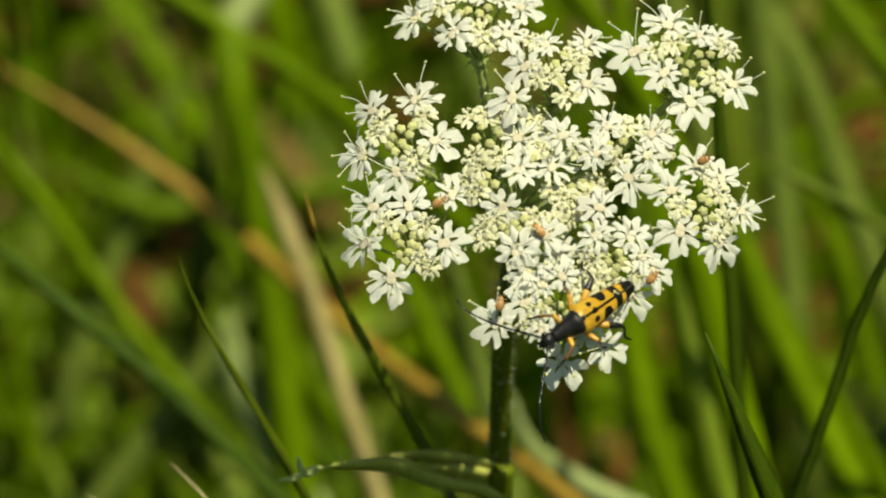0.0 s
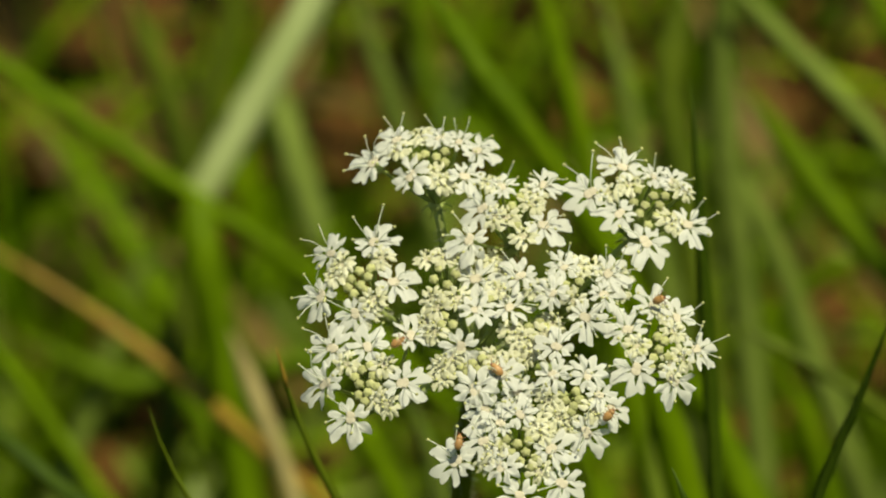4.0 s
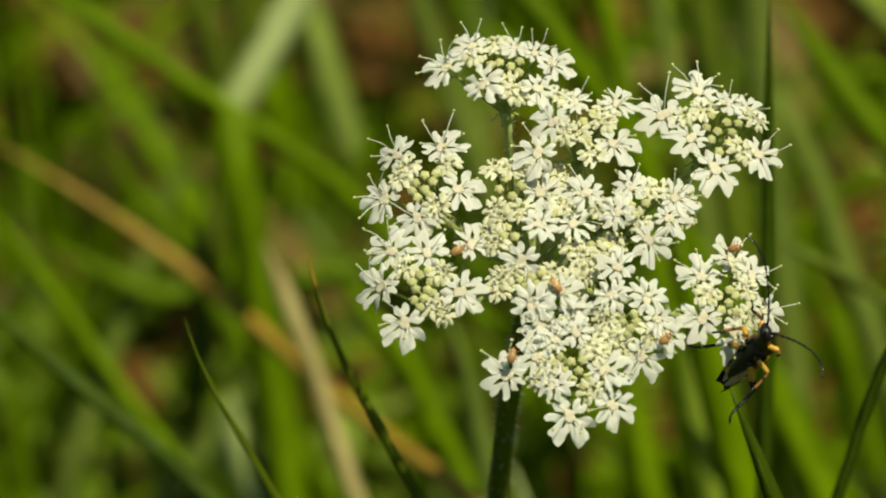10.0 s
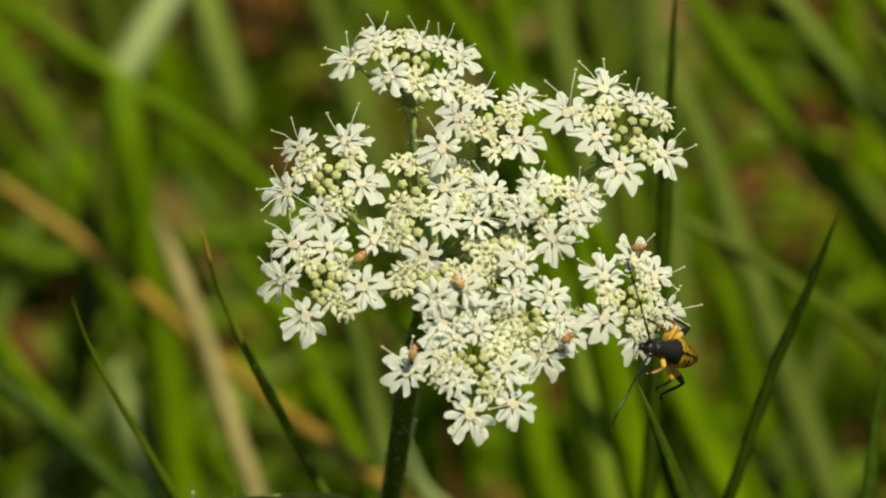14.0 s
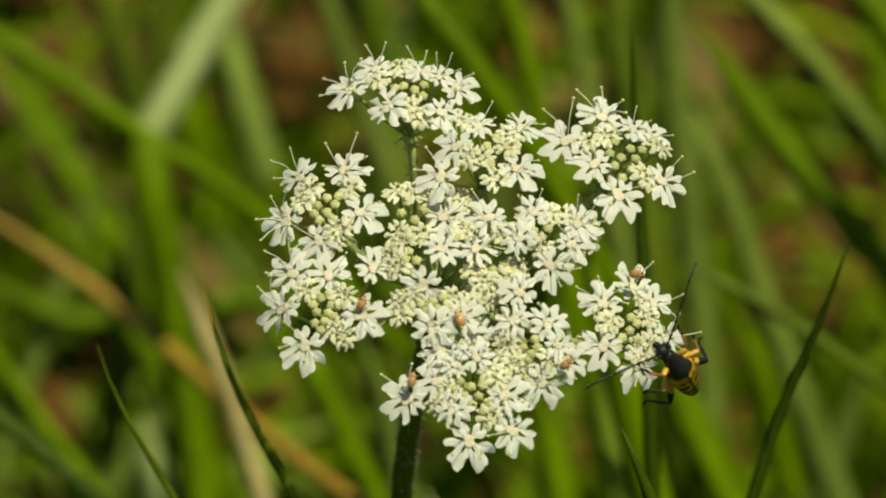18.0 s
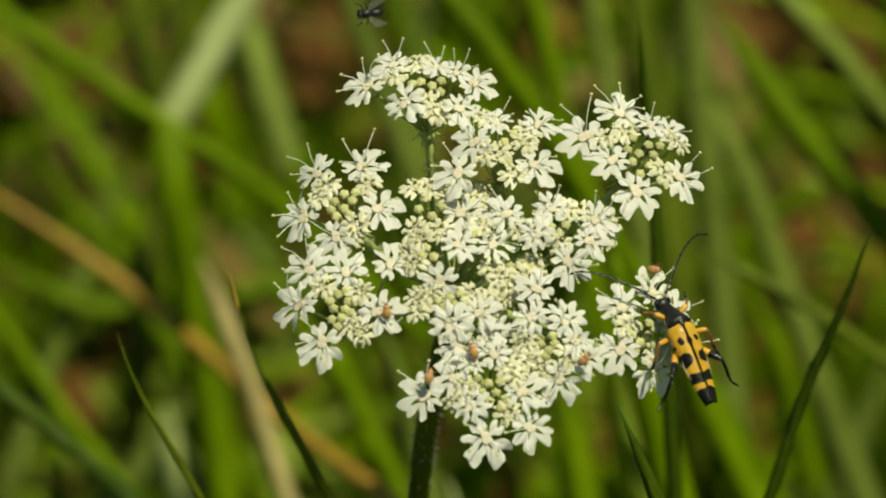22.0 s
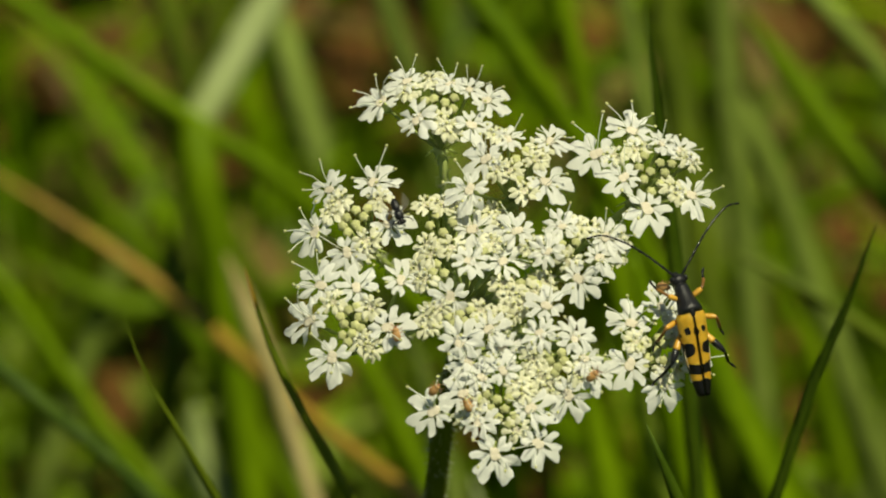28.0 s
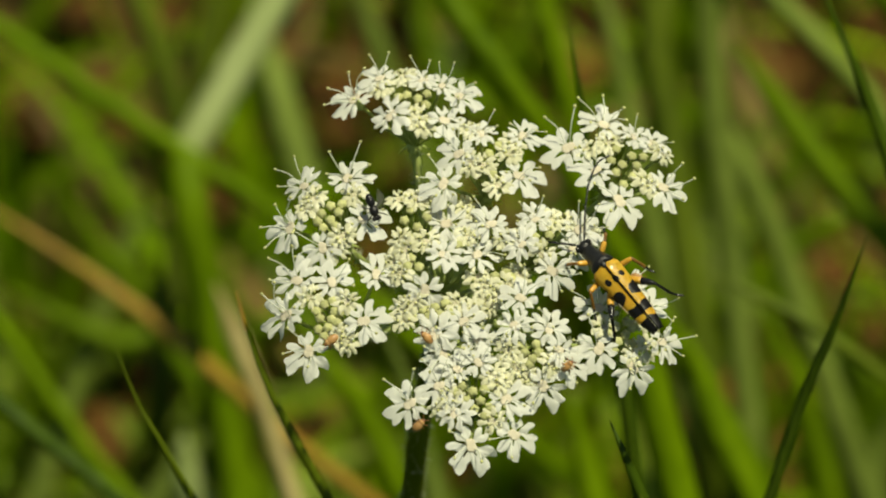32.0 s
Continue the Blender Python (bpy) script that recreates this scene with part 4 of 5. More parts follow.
def make_beetle():
    """A slender longhorn beetle, 18 mm from head to tail: x forward, z up."""
    b = tagged(new("longhorn_beetle"), "yellow and black spotted longhorn beetle on the white umbel", "beetle")
    # pronotum: a bell that widens to the rear
    bm = bmesh.new()
    xs = [2.9, 3.3, 3.8, 4.5, 5.2, 5.9, 6.5, 7.0, 7.4, 7.6]
    rs = [1.40, 1.86, 1.80, 1.58, 1.40, 1.28, 1.14, 1.06, 0.98, 0.78]
    tube(bm, [mm(x, 0, -0.1 - 0.03 * i) for i, x in enumerate(xs)], [r * MM for r in rs], 20)
    for v in bm.verts:
        v.co.z *= 0.88
    fore = [part("pronotum", bm, FUZZ, b, "black bell-shaped pronotum with short down")]
    lump("scutellum", (3.35, 0, 1.18), (0.62, 0.38, 0.16), FUZZ, b, "small black triangular plate")
    neck = lump("neck", (7.7, 0, -0.35), (0.6, 0.78, 0.72), FUZZ, b)
    head = lump("head", (8.35, 0, -0.36), (0.95, 1.16, 0.98), FUZZ, b, "black head")
    fore += [head, neck]
    lump("muzzle", (9.1, 0, -0.85), (0.70, 0.56, 0.50), BLACK, head)
    for s in (1, -1):
        lump("eye", (8.45, 0.95 * s, -0.02), (0.47, 0.40, 0.54), BLACK, head, "glossy black eye")
        limb("mandible", [(9.45, 0.35 * s, -1.0), (9.8, 0.28 * s, -1.05), (9.9, 0.05 * s, -1.05)], [0.17, 0.13, 0.04], BLACK, head, sides=6, n=4)
        # antenna of eleven joints
        ant = smooth_line([mm(8.8, 0.50 * s, 0.2), mm(10.3, 2.0 * s, 1.0), mm(12.9, 4.6 * s, 2.0), mm(15.2, 7.4 * s, 2.6), mm(16.6, 10.0 * s, 2.4), mm(16.7, 11.6 * s, 1.8)], 66)
        bm = bmesh.new()
        rr = []
        for i in range(67):
            f = (i % 6) / 6
            rr.append(MM * (0.145 - 0.0006 * i + 0.10 * f ** 2))
        rr[0] = 0.2 * MM
        tube(bm, ant, rr, 7)
        fore.append(part("antenna", bm, BLACK, b, "long jointed black antenna"))
    # the forebody is bent down from the shoulders
    hip = Matrix.Translation(mm(3.5, 0, 0.1))
    bent = hip @ Matrix.Rotation(radians(30), 4, "Y") @ hip.inverted()
    for ob in b.children_recursive:
        if ob in fore or ob.parent == head:
            ob.data.transform(bent)
    # abdomen
    bm = bmesh.new()
    xs = [3.5, 2.5, 0.5, -1.5, -3.0, -4.3, -5.2, -5.7]
    rs = [1.6, 1.7, 1.55, 1.3, 1.0, 0.7, 0.42, 0.15]
    tube(bm, [mm(x, 0, -0.7) for x in xs], [r * MM for r in rs], 14)
    for v in bm.verts:
        v.co.z = -0.0007 + (v.co.z + 0.0007) * 0.62
    part("abdomen", bm, FUZZ, b, "black underside of the body")
    cases, wings = [], []
    for s in (1, -1):
        bm = bmesh.new()
        nu, nv = 26, 9
        grid = []
        for i in range(nu + 1):
            u = i / nu
            hw = 2.22 * (1 - 0.16 * u - 0.28 * u * u - 0.16 * u ** 6) * min(1, 0.62 + 0.38 * math.sin(min(1, u / 0.10) * 1.57))
            x = 3.7 - 12.5 * u + (0.35 * (1 - u) if u > 0.97 else 0)
            ht = 1.6 * (0.70 + 0.30 * math.sin(min(1, u / 0.12) * 1.57)) * (1 - 0.42 * u * u)
            row = []
            for j in range(nv + 1):
                v = j / nv
                a = v * 1.74
                row.append(bm.verts.new(mm(x, s * (0.02 + hw * math.sin(min(a, 1.57)) - max(0, a - 1.57) * 0.8), -0.35 + ht * math.cos(a) if a < 1.57 else -0.35 - 0.9 * (a - 1.57))))
            grid.append(row)
        for i in range(nu):
            for j in range(nv):
                f = (grid[i][j], grid[i + 1][j], grid[i + 1][j + 1], grid[i][j + 1])
                bm.faces.new(f if s < 0 else f[::-1])
        bmesh.ops.solidify(bm, geom=bm.faces[:], thickness=0.00012)
        cases.append(part("wing_case", bm, WING_CASE, b, "yellow wing case with black spots and bands"))
        bm = bmesh.new()
        ring = [bm.verts.new(mm(2.6 - 10.5 * k / 8, s * (0.1 + 0.05 * k / 8), 0.15)) for k in range(9)]
        edge = [bm.verts.new(mm(2.6 - 10.5 * k / 8, s * (0.15 + 1.75 * math.sin(0.35 + 2.6 * k / 8)), 0.10)) for k in range(9)]
        for k in range(8):
            bm.faces.new((ring[k], ring[k + 1], edge[k + 1], edge[k]))
        wings.append(part("hind_wing", bm, WING, b, "thin amber hind wing"))
        for nm, c, k, a, toe, cols in (
                ("front", (5.0, 0.9, -1.2), (6.0, 3.1, -0.5), (7.0, 4.6, -2.0), (8.4, 5.4, -2.9), (AMBER, AMBER, SHIN, BLACK)),
                ("middle", (2.2, 1.4, -1.3), (1.7, 4.7, -0.2), (-0.2, 6.2, -2.2), (-1.7, 7.2, -3.0), (AMBER, AMBER, SHIN, BLACK)),
                ("hind", (0.4, 1.3, -1.3), (-3.2, 4.9, 0.3), (-5.2, 6.6, -2.2), (-6.8, 8.6, -3.4), (AMBER, BLACK, BLACK, BLACK))):
            c, k, a, toe = [(p[0], p[1] * s * f, p[2] - 0.2) for p, f in zip((c, k, a, toe), (1, 0.80, 0.76, 0.76))]
            leg = lump("leg", c, (0.6, 0.45, 0.5), BLACK, b, "leg with an amber thigh", sub=2)
            mid = tuple((p * 0.42 + q * 0.58) for p, q in zip(c, k))
            fat = 0.54 if nm == "hind" else 0.42
            limb("femur", [c, tuple((p + q) / 2 for p, q in zip(c, mid)), mid], [0.32, fat * 0.9, fat], cols[0], leg, sides=9)
            limb("knee", [mid, k], [fat, fat * 0.95, 0.30], cols[1], leg, sides=9)
            limb("tibia", [k, tuple((p + q) / 2 + (0, 0, 0.15)[i] for i, (p, q) in enumerate(zip(k, a))), a], [0.22, 0.24, 0.26], cols[2], leg)
            bend = (a[0] * 0.5 + toe[0] * 0.5, a[1] * 0.5 + toe[1] * 0.5, min(a[2], toe[2]) * 0.5 + toe[2] * 0.5)
            limb("tarsus", [a, bend, toe], [0.16, 0.22, 0.15, 0.20, 0.08], cols[3], leg)
    return b, cases, wings


beetle, cases, hind_wings = make_beetle()


def make_fly():
    f = tagged(new("fly"), "small black fly with clear grey wings", "fly")
    lump("thorax", (0.45, 0, 0), (0.85, 0.68, 0.62), FUZZ, f, "shiny black thorax")
    lump("abdomen", (-1.05, 0, -0.1), (1.05, 0.62, 0.5), FUZZ, f)
    head = lump("head", (1.5, 0, -0.1), (0.42, 0.62, 0.5), FUZZ, f)
    for s in (1, -1):
        lump("eye", (1.58, 0.38 * s, 0.0), (0.34, 0.30, 0.40), BLACK, head, sub=2)
        bm = bmesh.new()
        mid = [bm.verts.new(mm(0.4 - 2.7 * k / 6, s * (0.35 + 1.2 * k / 6), 0.45)) for k in range(7)]
        out = [bm.verts.new(mm(0.4 - 2.7 * k / 6 + 0.5 * math.sin(3.0 * k / 6), s * (0.38 + 1.2 * k / 6 + 1.0 * math.sin(3.0 * k / 6)), 0.48)) for k in range(7)]
        for k in range(6):
            bm.faces.new((mid[k], mid[k + 1], out[k + 1], out[k]))
        part("wing", bm, GREY_WING, f, "clear grey wing")
        for x, dx in ((0.9, 0.9), (0.4, 0.1), (0.0, -0.9)):
            limb("leg", [(x, 0.4 * s, -0.3), (x + dx * 0.5, 1.2 * s, 0.1), (x + dx, 1.6 * s, -0.9)], [0.10, 0.09, 0.05], BLACK, f, sides=5, n=6)
    return f


fly = make_fly()


def make_bug():
    b = tagged(new("flower_beetle"), "tiny rust-brown beetle crawling on the florets", "beetle", "tiny beetles on the umbel")
    lump("body", (-0.2, 0, 0), (0.98, 0.62, 0.45), RUST, b, sub=2)
    lump("pronotum", (0.62, 0, 0), (0.40, 0.50, 0.34), RUST, b, sub=2)
    lump("head", (0.98, 0, -0.08), (0.24, 0.28, 0.22), DARK_RUST, b, sub=2)
    for s in (1, -1):
        for x, dx in ((0.6, 0.25), (0.2, 0.0), (-0.2, -0.3)):
            limb("leg", [(x, 0.3 * s, -0.2), (x + dx * 0.6, 0.75 * s, -0.1), (x + dx, 0.95 * s, -0.5)], [0.06, 0.06, 0.03], DARK_RUST, b, sides=5, n=4)
        limb("antenna", [(1.15, 0.12 * s, 0), (1.45, 0.35 * s, 0.1), (1.6, 0.6 * s, 0.05)], [0.045, 0.04, 0.05], DARK_RUST, b, sides=5, n=4)
    return b


bugs = [make_bug()]
bugs += [copy_thing(bugs[0], Matrix()) for _ in range(4)]

# ---- what moves ----
# seconds; the head's shift to the right, up and away in mm; its turn in degrees, as the plant sways
SWAY = [
    (0, -0.22, -3.06, -9.42, -0.30), (0.5, -0.58, -2.86, -8.83, -0.34), (1, -0.57, -2.70, -4.87, -0.12),
    (1.5, -2.54, 0.34, -1.20, 0.37), (2, -1.70, -1.15, -0.08, -0.21), (2.5, -1.92, -0.11, 2.67, -0.10),
    (3, -0.84, 0.86, 4.63, -0.24), (3.5, -1.49, -2.34, 1.29, -0.07), (5.5, -2.48, -1.38, 0.00, 0.39),
    (6, -0.00, -0.00, -0.00, -0.00), (6.5, 1.56, 0.84, -2.90, -0.75), (7, -0.78, -0.03, -3.71, -1.04),
    (7.5, -1.16, -0.52, -3.03, 0.31), (8, 0.84, 0.54, -1.89, -1.24), (8.5, -0.65, 1.01, -2.07, -1.21),
    (9, -0.77, -2.67, -14.02, -4.33), (9.5, 0.52, -4.72, -10.89, -3.42), (10, 1.21, -2.80, -9.27, -4.33),
    (10.5, 2.54, -2.66, -8.29, -4.70), (11, 3.27, -3.81, -10.35, -5.24), (11.5, 2.37, -3.08, -9.53, -3.96),
    (12, 1.32, -3.07, -10.53, -5.15), (12.5, 0.72, -2.42, -10.79, -3.85), (13, 2.33, -4.34, -13.55, -4.81),
    (13.5, 2.69, -4.61, -13.56, -5.31), (14, 1.61, -4.66, -14.03, -5.45), (14.5, 0.15, -3.73, -11.98, -5.26),
    (16.5, 0.33, -2.34, -9.96, -5.00), (17, -0.35, -1.66, -9.03, -4.84), (17.5, 0.05, -1.61, -9.80, -5.02),
    (18, 0.06, -2.42, -11.79, -5.01), (18.5, 1.25, -4.66, -14.21, -4.91), (19, -0.63, -4.19, -12.70, -5.43),
    (19.5, -0.05, -2.60, -9.63, -4.97), (20, 0.70, -1.72, -9.71, -5.36), (20.5, 0.30, -1.90, -9.30, -4.82),
    (21, 0.46, -2.04, -11.28, -4.51), (21.5, 0.10, -2.84, -13.46, -5.05), (22, -0.26, -3.76, -14.19, -5.03),
    (22.5, -0.35, -3.77, -12.31, -4.74), (23, -0.21, -3.78, -12.61, -4.90), (23.5, -0.11, -3.22, -12.33, -4.85),
    (24, -0.38, -3.05, -12.54, -4.59), (24.5, -0.85, -2.88, -12.49, -4.36), (25, -0.86, -3.29, -14.46, -4.66),
    (25.5, -0.60, -3.76, -17.12, -4.43), (27.5, 1.36, -6.30, -13.30, -5.09), (28, 1.08, -6.84, -10.87, -5.38),
    (28.5, 0.73, -6.42, -10.79, -5.36), (29, -1.42, -3.83, -7.14, -4.83), (29.5, 0.35, -6.22, -8.35, -4.56),
    (30, 0.76, -6.58, -12.42, -5.03), (30.5, -0.71, -4.81, -7.68, -4.65), (31, -1.12, -4.52, -6.00, -4.91),
    (31.5, -1.39, -4.26, -4.63, -5.00), (32, -1.63, -3.81, -2.94, -4.73),
]


def sway(row):
    m = Matrix.Translation(HEAD + RIGHT * row[0] / 1000 + UP * row[1] / 1000 - BACK * row[2] / 1000)
    return m @ Matrix.Rotation(radians(row[3]), 4, BACK) @ Matrix.Translation(-HEAD)


def between(table, t):
    """The row of a table at any time."""
    k = 0
    while k < len(table) - 2 and table[k + 1][0] <= t:
        k += 1
    (t0, *r0), (t1, *r1) = table[k], table[k + 1]
    f = max(0.0, min(1.0, (t - t0) / (t1 - t0)))
    return [a + (b - a) * f for a, b in zip(r0, r1)]


def sway_at(t):
    return sway(between(SWAY, t))


# seconds; where the head and the tail are, in mm to the right and up; mm behind; degrees of roll
BEETLE_WAY = [
    (0, -0.1, -23.2, 12.8, -15.0, -13.5, 0.0), (0.6, 0.1, -21.6, 13.8, -15.3, -13.3, 0.0), (0.85, -0.4, -19.5, 14.1, -19.4, -13.5, 0.0),
    (1, -1.0, -17.4, 14.6, -23.8, -13.8, 0.0), (1.07, -0.3, -18.0, 15.1, -23.8, -14.0, 0.0), (1.1, 0.8, -17.9, 16.2, -22.8, -14.6, 0.0),
    (1.2, 7.0, -4.4, 15.0, -18.4, -19.9, 10.0), (1.3, 29.1, 16.4, 37.1, 2.3, -21.8, 10.0), (1.4, 53.8, 41.1, 61.7, 27.4, -27.0, 10.0),
    (1.9, 120.0, 30.0, 128.0, 16.0, 60.0, 0.0), (2.5, 150.0, -148.0, 158.0, -150.0, 470.0, 0.0), (7.4, 150.0, -148.0, 158.0, -150.0, 470.0, 0.0),
    (8.1, 117.7, 15.7, 133.0, 13.7, -28.3, 0.0), (8.3, 56.9, 0.4, 72.1, -1.7, -8.8, 0.0), (8.4, 46.4, -2.2, 62.0, -3.3, -6.7, 0.0),
    (8.5, 45.5, -3.0, 60.8, -5.6, -6.4, 10.0), (8.6, 42.4, 0.2, 56.9, -4.1, -4.4, 20.0), (8.7, 41.2, 10.7, 51.5, 13.1, 3.9, 30.0),
    (8.8, 37.3, 3.1, 48.0, 3.3, 1.1, 60.0), (8.9, 26.8, -10.1, 36.9, -7.1, -0.1, 100.0), (9, 28.7, -12.6, 21.3, -19.7, -4.4, 150.0),
    (9.2, 28.9, -11.8, 21.9, -19.1, -4.1, 150.0), (9.5, 29.5, -11.4, 23.2, -18.9, -3.4, 150.0), (10, 29.9, -11.1, 24.0, -20.3, -3.4, 150.0),
    (10.5, 28.9, -11.7, 25.3, -20.8, -3.5, 140.0), (11, 27.1, -11.4, 31.9, -20.1, -3.5, 20.0), (11.5, 25.9, -13.3, 33.6, -18.3, -3.7, 12.0),
    (12, 25.8, -14.3, 34.7, -16.5, -3.5, 12.0), (13, 26.7, -14.4, 34.3, -17.0, -3.4, 12.0), (14, 26.7, -14.2, 34.5, -15.7, -3.1, 12.0),
    (14.5, 26.7, -14.3, 34.5, -15.8, -3.1, 12.0), (15.5, 25.3, -14.2, 34.9, -15.1, -3.5, 12.0), (16.5, 24.5, -14.0, 35.4, -14.4, -3.4, 12.0),
    (17, 24.2, -13.8, 34.8, -14.5, -3.6, 12.0), (17.5, 26.7, -12.5, 34.9, -16.4, -3.5, 12.0), (18, 28.4, -11.2, 34.3, -17.5, -3.4, 12.0),
    (18.5, 27.2, -9.8, 32.7, -17.6, -3.8, 0.0), (19, 25.1, -6.1, 32.7, -18.5, -4.7, 30.0), (19.5, 26.7, -5.5, 33.9, -19.0, -4.3, 25.0),
    (20, 25.5, -4.8, 33.3, -18.5, -4.3, 25.0), (21, 24.7, -3.1, 32.4, -18.4, -4.3, 25.0), (22, 24.6, -3.7, 33.5, -18.1, -4.5, 25.0),
    (23, 25.1, -3.6, 33.4, -18.3, -4.4, 25.0), (25, 23.2, -2.3, 33.3, -16.8, -4.3, 25.0), (25.5, 23.5, -2.3, 32.9, -17.0, -4.4, 25.0),
    (27.5, 24.4, 1.5, 30.5, -15.5, -3.4, 18.0), (28, 25.3, 1.9, 31.1, -15.5, -3.1, 18.0), (28.3, 23.7, 1.5, 30.8, -14.9, -3.3, 18.0),
    (28.5, 21.4, 1.7, 30.7, -14.2, -3.6, 18.0), (28.75, 18.9, 2.4, 29.7, -11.4, -3.4, 8.0), (29, 16.4, 3.1, 29.1, -9.3, -3.3, 8.0),
    (30, 15.6, 3.2, 28.4, -8.5, -3.3, 8.0), (31, 16.0, 3.4, 28.7, -8.8, -3.2, 8.0), (32, 14.5, 4.4, 27.1, -7.5, -3.1, 8.0),
]
FLY_WAY = [
    (0, 160.0, -60.0, 163.0, -60.0, 500.0, 0.0), (5.3, 160.0, -60.0, 163.0, -60.0, 500.0, 0.0), (5.7, 67.0, 54.9, 70.2, 56.5, 3.0, 0.0),
    (5.9, 14.8, 20.6, 12.8, 19.0, 8.8, 0.0), (6.1, 14.2, 20.4, 12.2, 18.8, 8.6, 0.0), (6.3, 1.4, 21.8, 4.2, 21.8, 5.1, 0.0),
    (6.6, -9.1, 10.1, -6.3, 10.6, 0.9, 0.0), (7, -0.1, -2.3, 2.7, -1.8, -6.9, 0.0), (7.2, 25.6, -1.9, 23.2, -2.7, -7.4, 0.0),
    (7.4, 53.3, -1.5, 50.5, -1.5, -7.2, 0.0), (7.5, 23.5, 0.5, 26.3, 1.3, -2.8, 0.0), (7.7, 16.7, 12.8, 19.5, 13.2, 4.1, 0.0),
    (8, 14.7, 18.9, 17.5, 19.5, 8.8, 0.0), (8.15, 14.5, 19.1, 17.3, 19.7, 8.9, 0.0), (8.4, 44.2, 62.8, 41.0, 59.5, 3.0, 0.0),
    (9.2, 160.0, -60.0, 163.0, -60.0, 500.0, 0.0), (20.9, 160.0, -60.0, 163.0, -60.0, 500.0, 0.0), (21.2, 86.5, 19.6, 89.7, 19.8, -15.0, 0.0),
    (21.6, 13.5, 2.2, 16.6, 2.8, -5.4, 0.0), (21.8, -4.2, 31.5, -1.9, 33.3, 9.5, 0.0), (22, -21.1, 31.2, -18.0, 31.8, 11.8, 0.0),
    (22.2, -28.4, 29.9, -25.6, 29.3, 11.7, 0.0), (22.4, -0.8, 10.9, -3.3, 11.8, -1.9, 0.0), (22.6, 10.4, 6.0, 7.5, 6.5, -6.4, 0.0),
    (22.8, 30.8, 1.8, 28.0, 2.3, -5.8, 0.0), (23, -36.1, -4.1, -35.4, -1.2, -7.7, 0.0), (23.2, -11.9, -3.8, -14.3, -3.4, -5.6, 0.0),
    (23.4, 4.8, -4.7, 2.4, -4.1, -7.9, 0.0), (23.7, -14.2, -1.8, -15.2, 0.9, -2.9, 0.0), (24, -13.4, 3.1, -15.2, 6.1, 0.0, 0.0),
    (25, -13.8, 4.9, -15.5, 7.7, 1.0, 0.0), (28, -14.2, 4.9, -15.7, 7.8, 1.1, 0.0), (32, -14.1, 4.7, -15.6, 7.8, 1.0, 0.0),
]


# seconds; how far the wind moves a blade to the right and up, in mm
SLIM_A = [(0, 0.6, -0.7), (1, 0.8, -1.2), (2, 0.9, -1.7), (3, 1.0, -1.4), (3.5, 1.1, -1.4), (5.5, 0.2, -0.7), (6, 0.6, -0.2),
    (7, 1.7, 0.5), (8, 0.8, -0.2), (9, 0.3, -0.6), (10, -0.5, -0.3), (11, -0.6, -0.1), (12, -1.1, 0.2), (13, -0.7, 0.3),
    (14, -1.0, 0.6), (14.5, -1.6, 0.7), (16.5, -1.9, -4.1), (17.5, -2.3, -3.6), (18.5, -2.6, -1.1), (19.5, -2.2, -2.4),
    (20.5, -2.3, -3.7), (21.5, -1.5, -1.8), (22.5, -2.0, -1.3), (23.5, -1.5, -1.1), (24.5, -1.2, -0.8), (25.5, -1.0, -0.7),
    (27.5, -0.2, -1.4), (28.5, -0.3, -1.1), (29.5, -0.4, -0.3), (30.5, -0.2, -1.2), (32, -0.4, -2.0)]
SLIM_B = [(0, 0.3, 1.1), (1, 0.1, 1.1), (2, 0.0, 1.2), (3, 0.3, 1.4), (3.5, 0.5, 1.3), (5.5, -0.2, 0.3), (6, -0.1, 0.3),
    (7, 0.1, 0.5), (8, -0.4, 0.8), (9, -0.1, 1.0), (10, -0.1, 1.1), (11, -0.4, 1.1), (12, -0.8, 1.2), (13, -0.7, 0.9),
    (14, -1.7, 1.3), (14.5, -1.9, 1.5), (16.5, 0.3, 1.5), (17.5, -0.0, 1.6), (18.5, 0.3, 0.9), (19.5, 0.4, 1.9),
    (20.5, 0.4, 2.1), (21.5, 0.2, 1.5), (22.5, 0.0, 0.9), (23.5, 0.0, 1.0), (24.5, 0.1, 1.0), (25.5, -0.1, 0.9),
    (27.5, 0.3, 2.0), (28.5, 0.3, 2.4), (29.5, 0.1, 2.1), (30.5, 0.2, 1.6), (32, 0.0, 1.7)]
SLIM_C = [(0, 0.0, 0.0), (5.5, 0.0, 0.0), (6, 0.0, 0.0), (11, 1.6, -0.1), (12, 0.8, 0.5), (13, 1.7, -0.2), (14, 1.8, -0.2),
    (14.5, 1.5, 0.2), (16.5, 0.5, 1.2), (17.5, 0.3, 1.3), (18.5, 1.3, 0.1), (19.5, 0.8, 0.5), (20.5, 0.6, 0.7),
    (21.5, 1.1, 1.3), (22.5, 1.1, 0.3), (23.5, 0.7, 0.7), (24.5, 0.9, 1.1), (25.5, 1.0, 1.4), (30.5, 0.9, 0.9), (32, 0.6, 1.4)]
BROAD = [(0, 0.9, -5.4), (0.5, 0.8, -5.4), (1, 0.8, -5.4), (2, 0.3, -5.3), (2.5, 0.2, -4.7), (3, 0.3, -4.5), (3.5, 0.5, -4.2),
    (6, 0.0, 0.0), (13, 4.7, -6.9), (19, -0.8, -6.3), (23, -3.1, -5.1), (28, 0.6, -8.7), (32, -3.6, -5.6)]
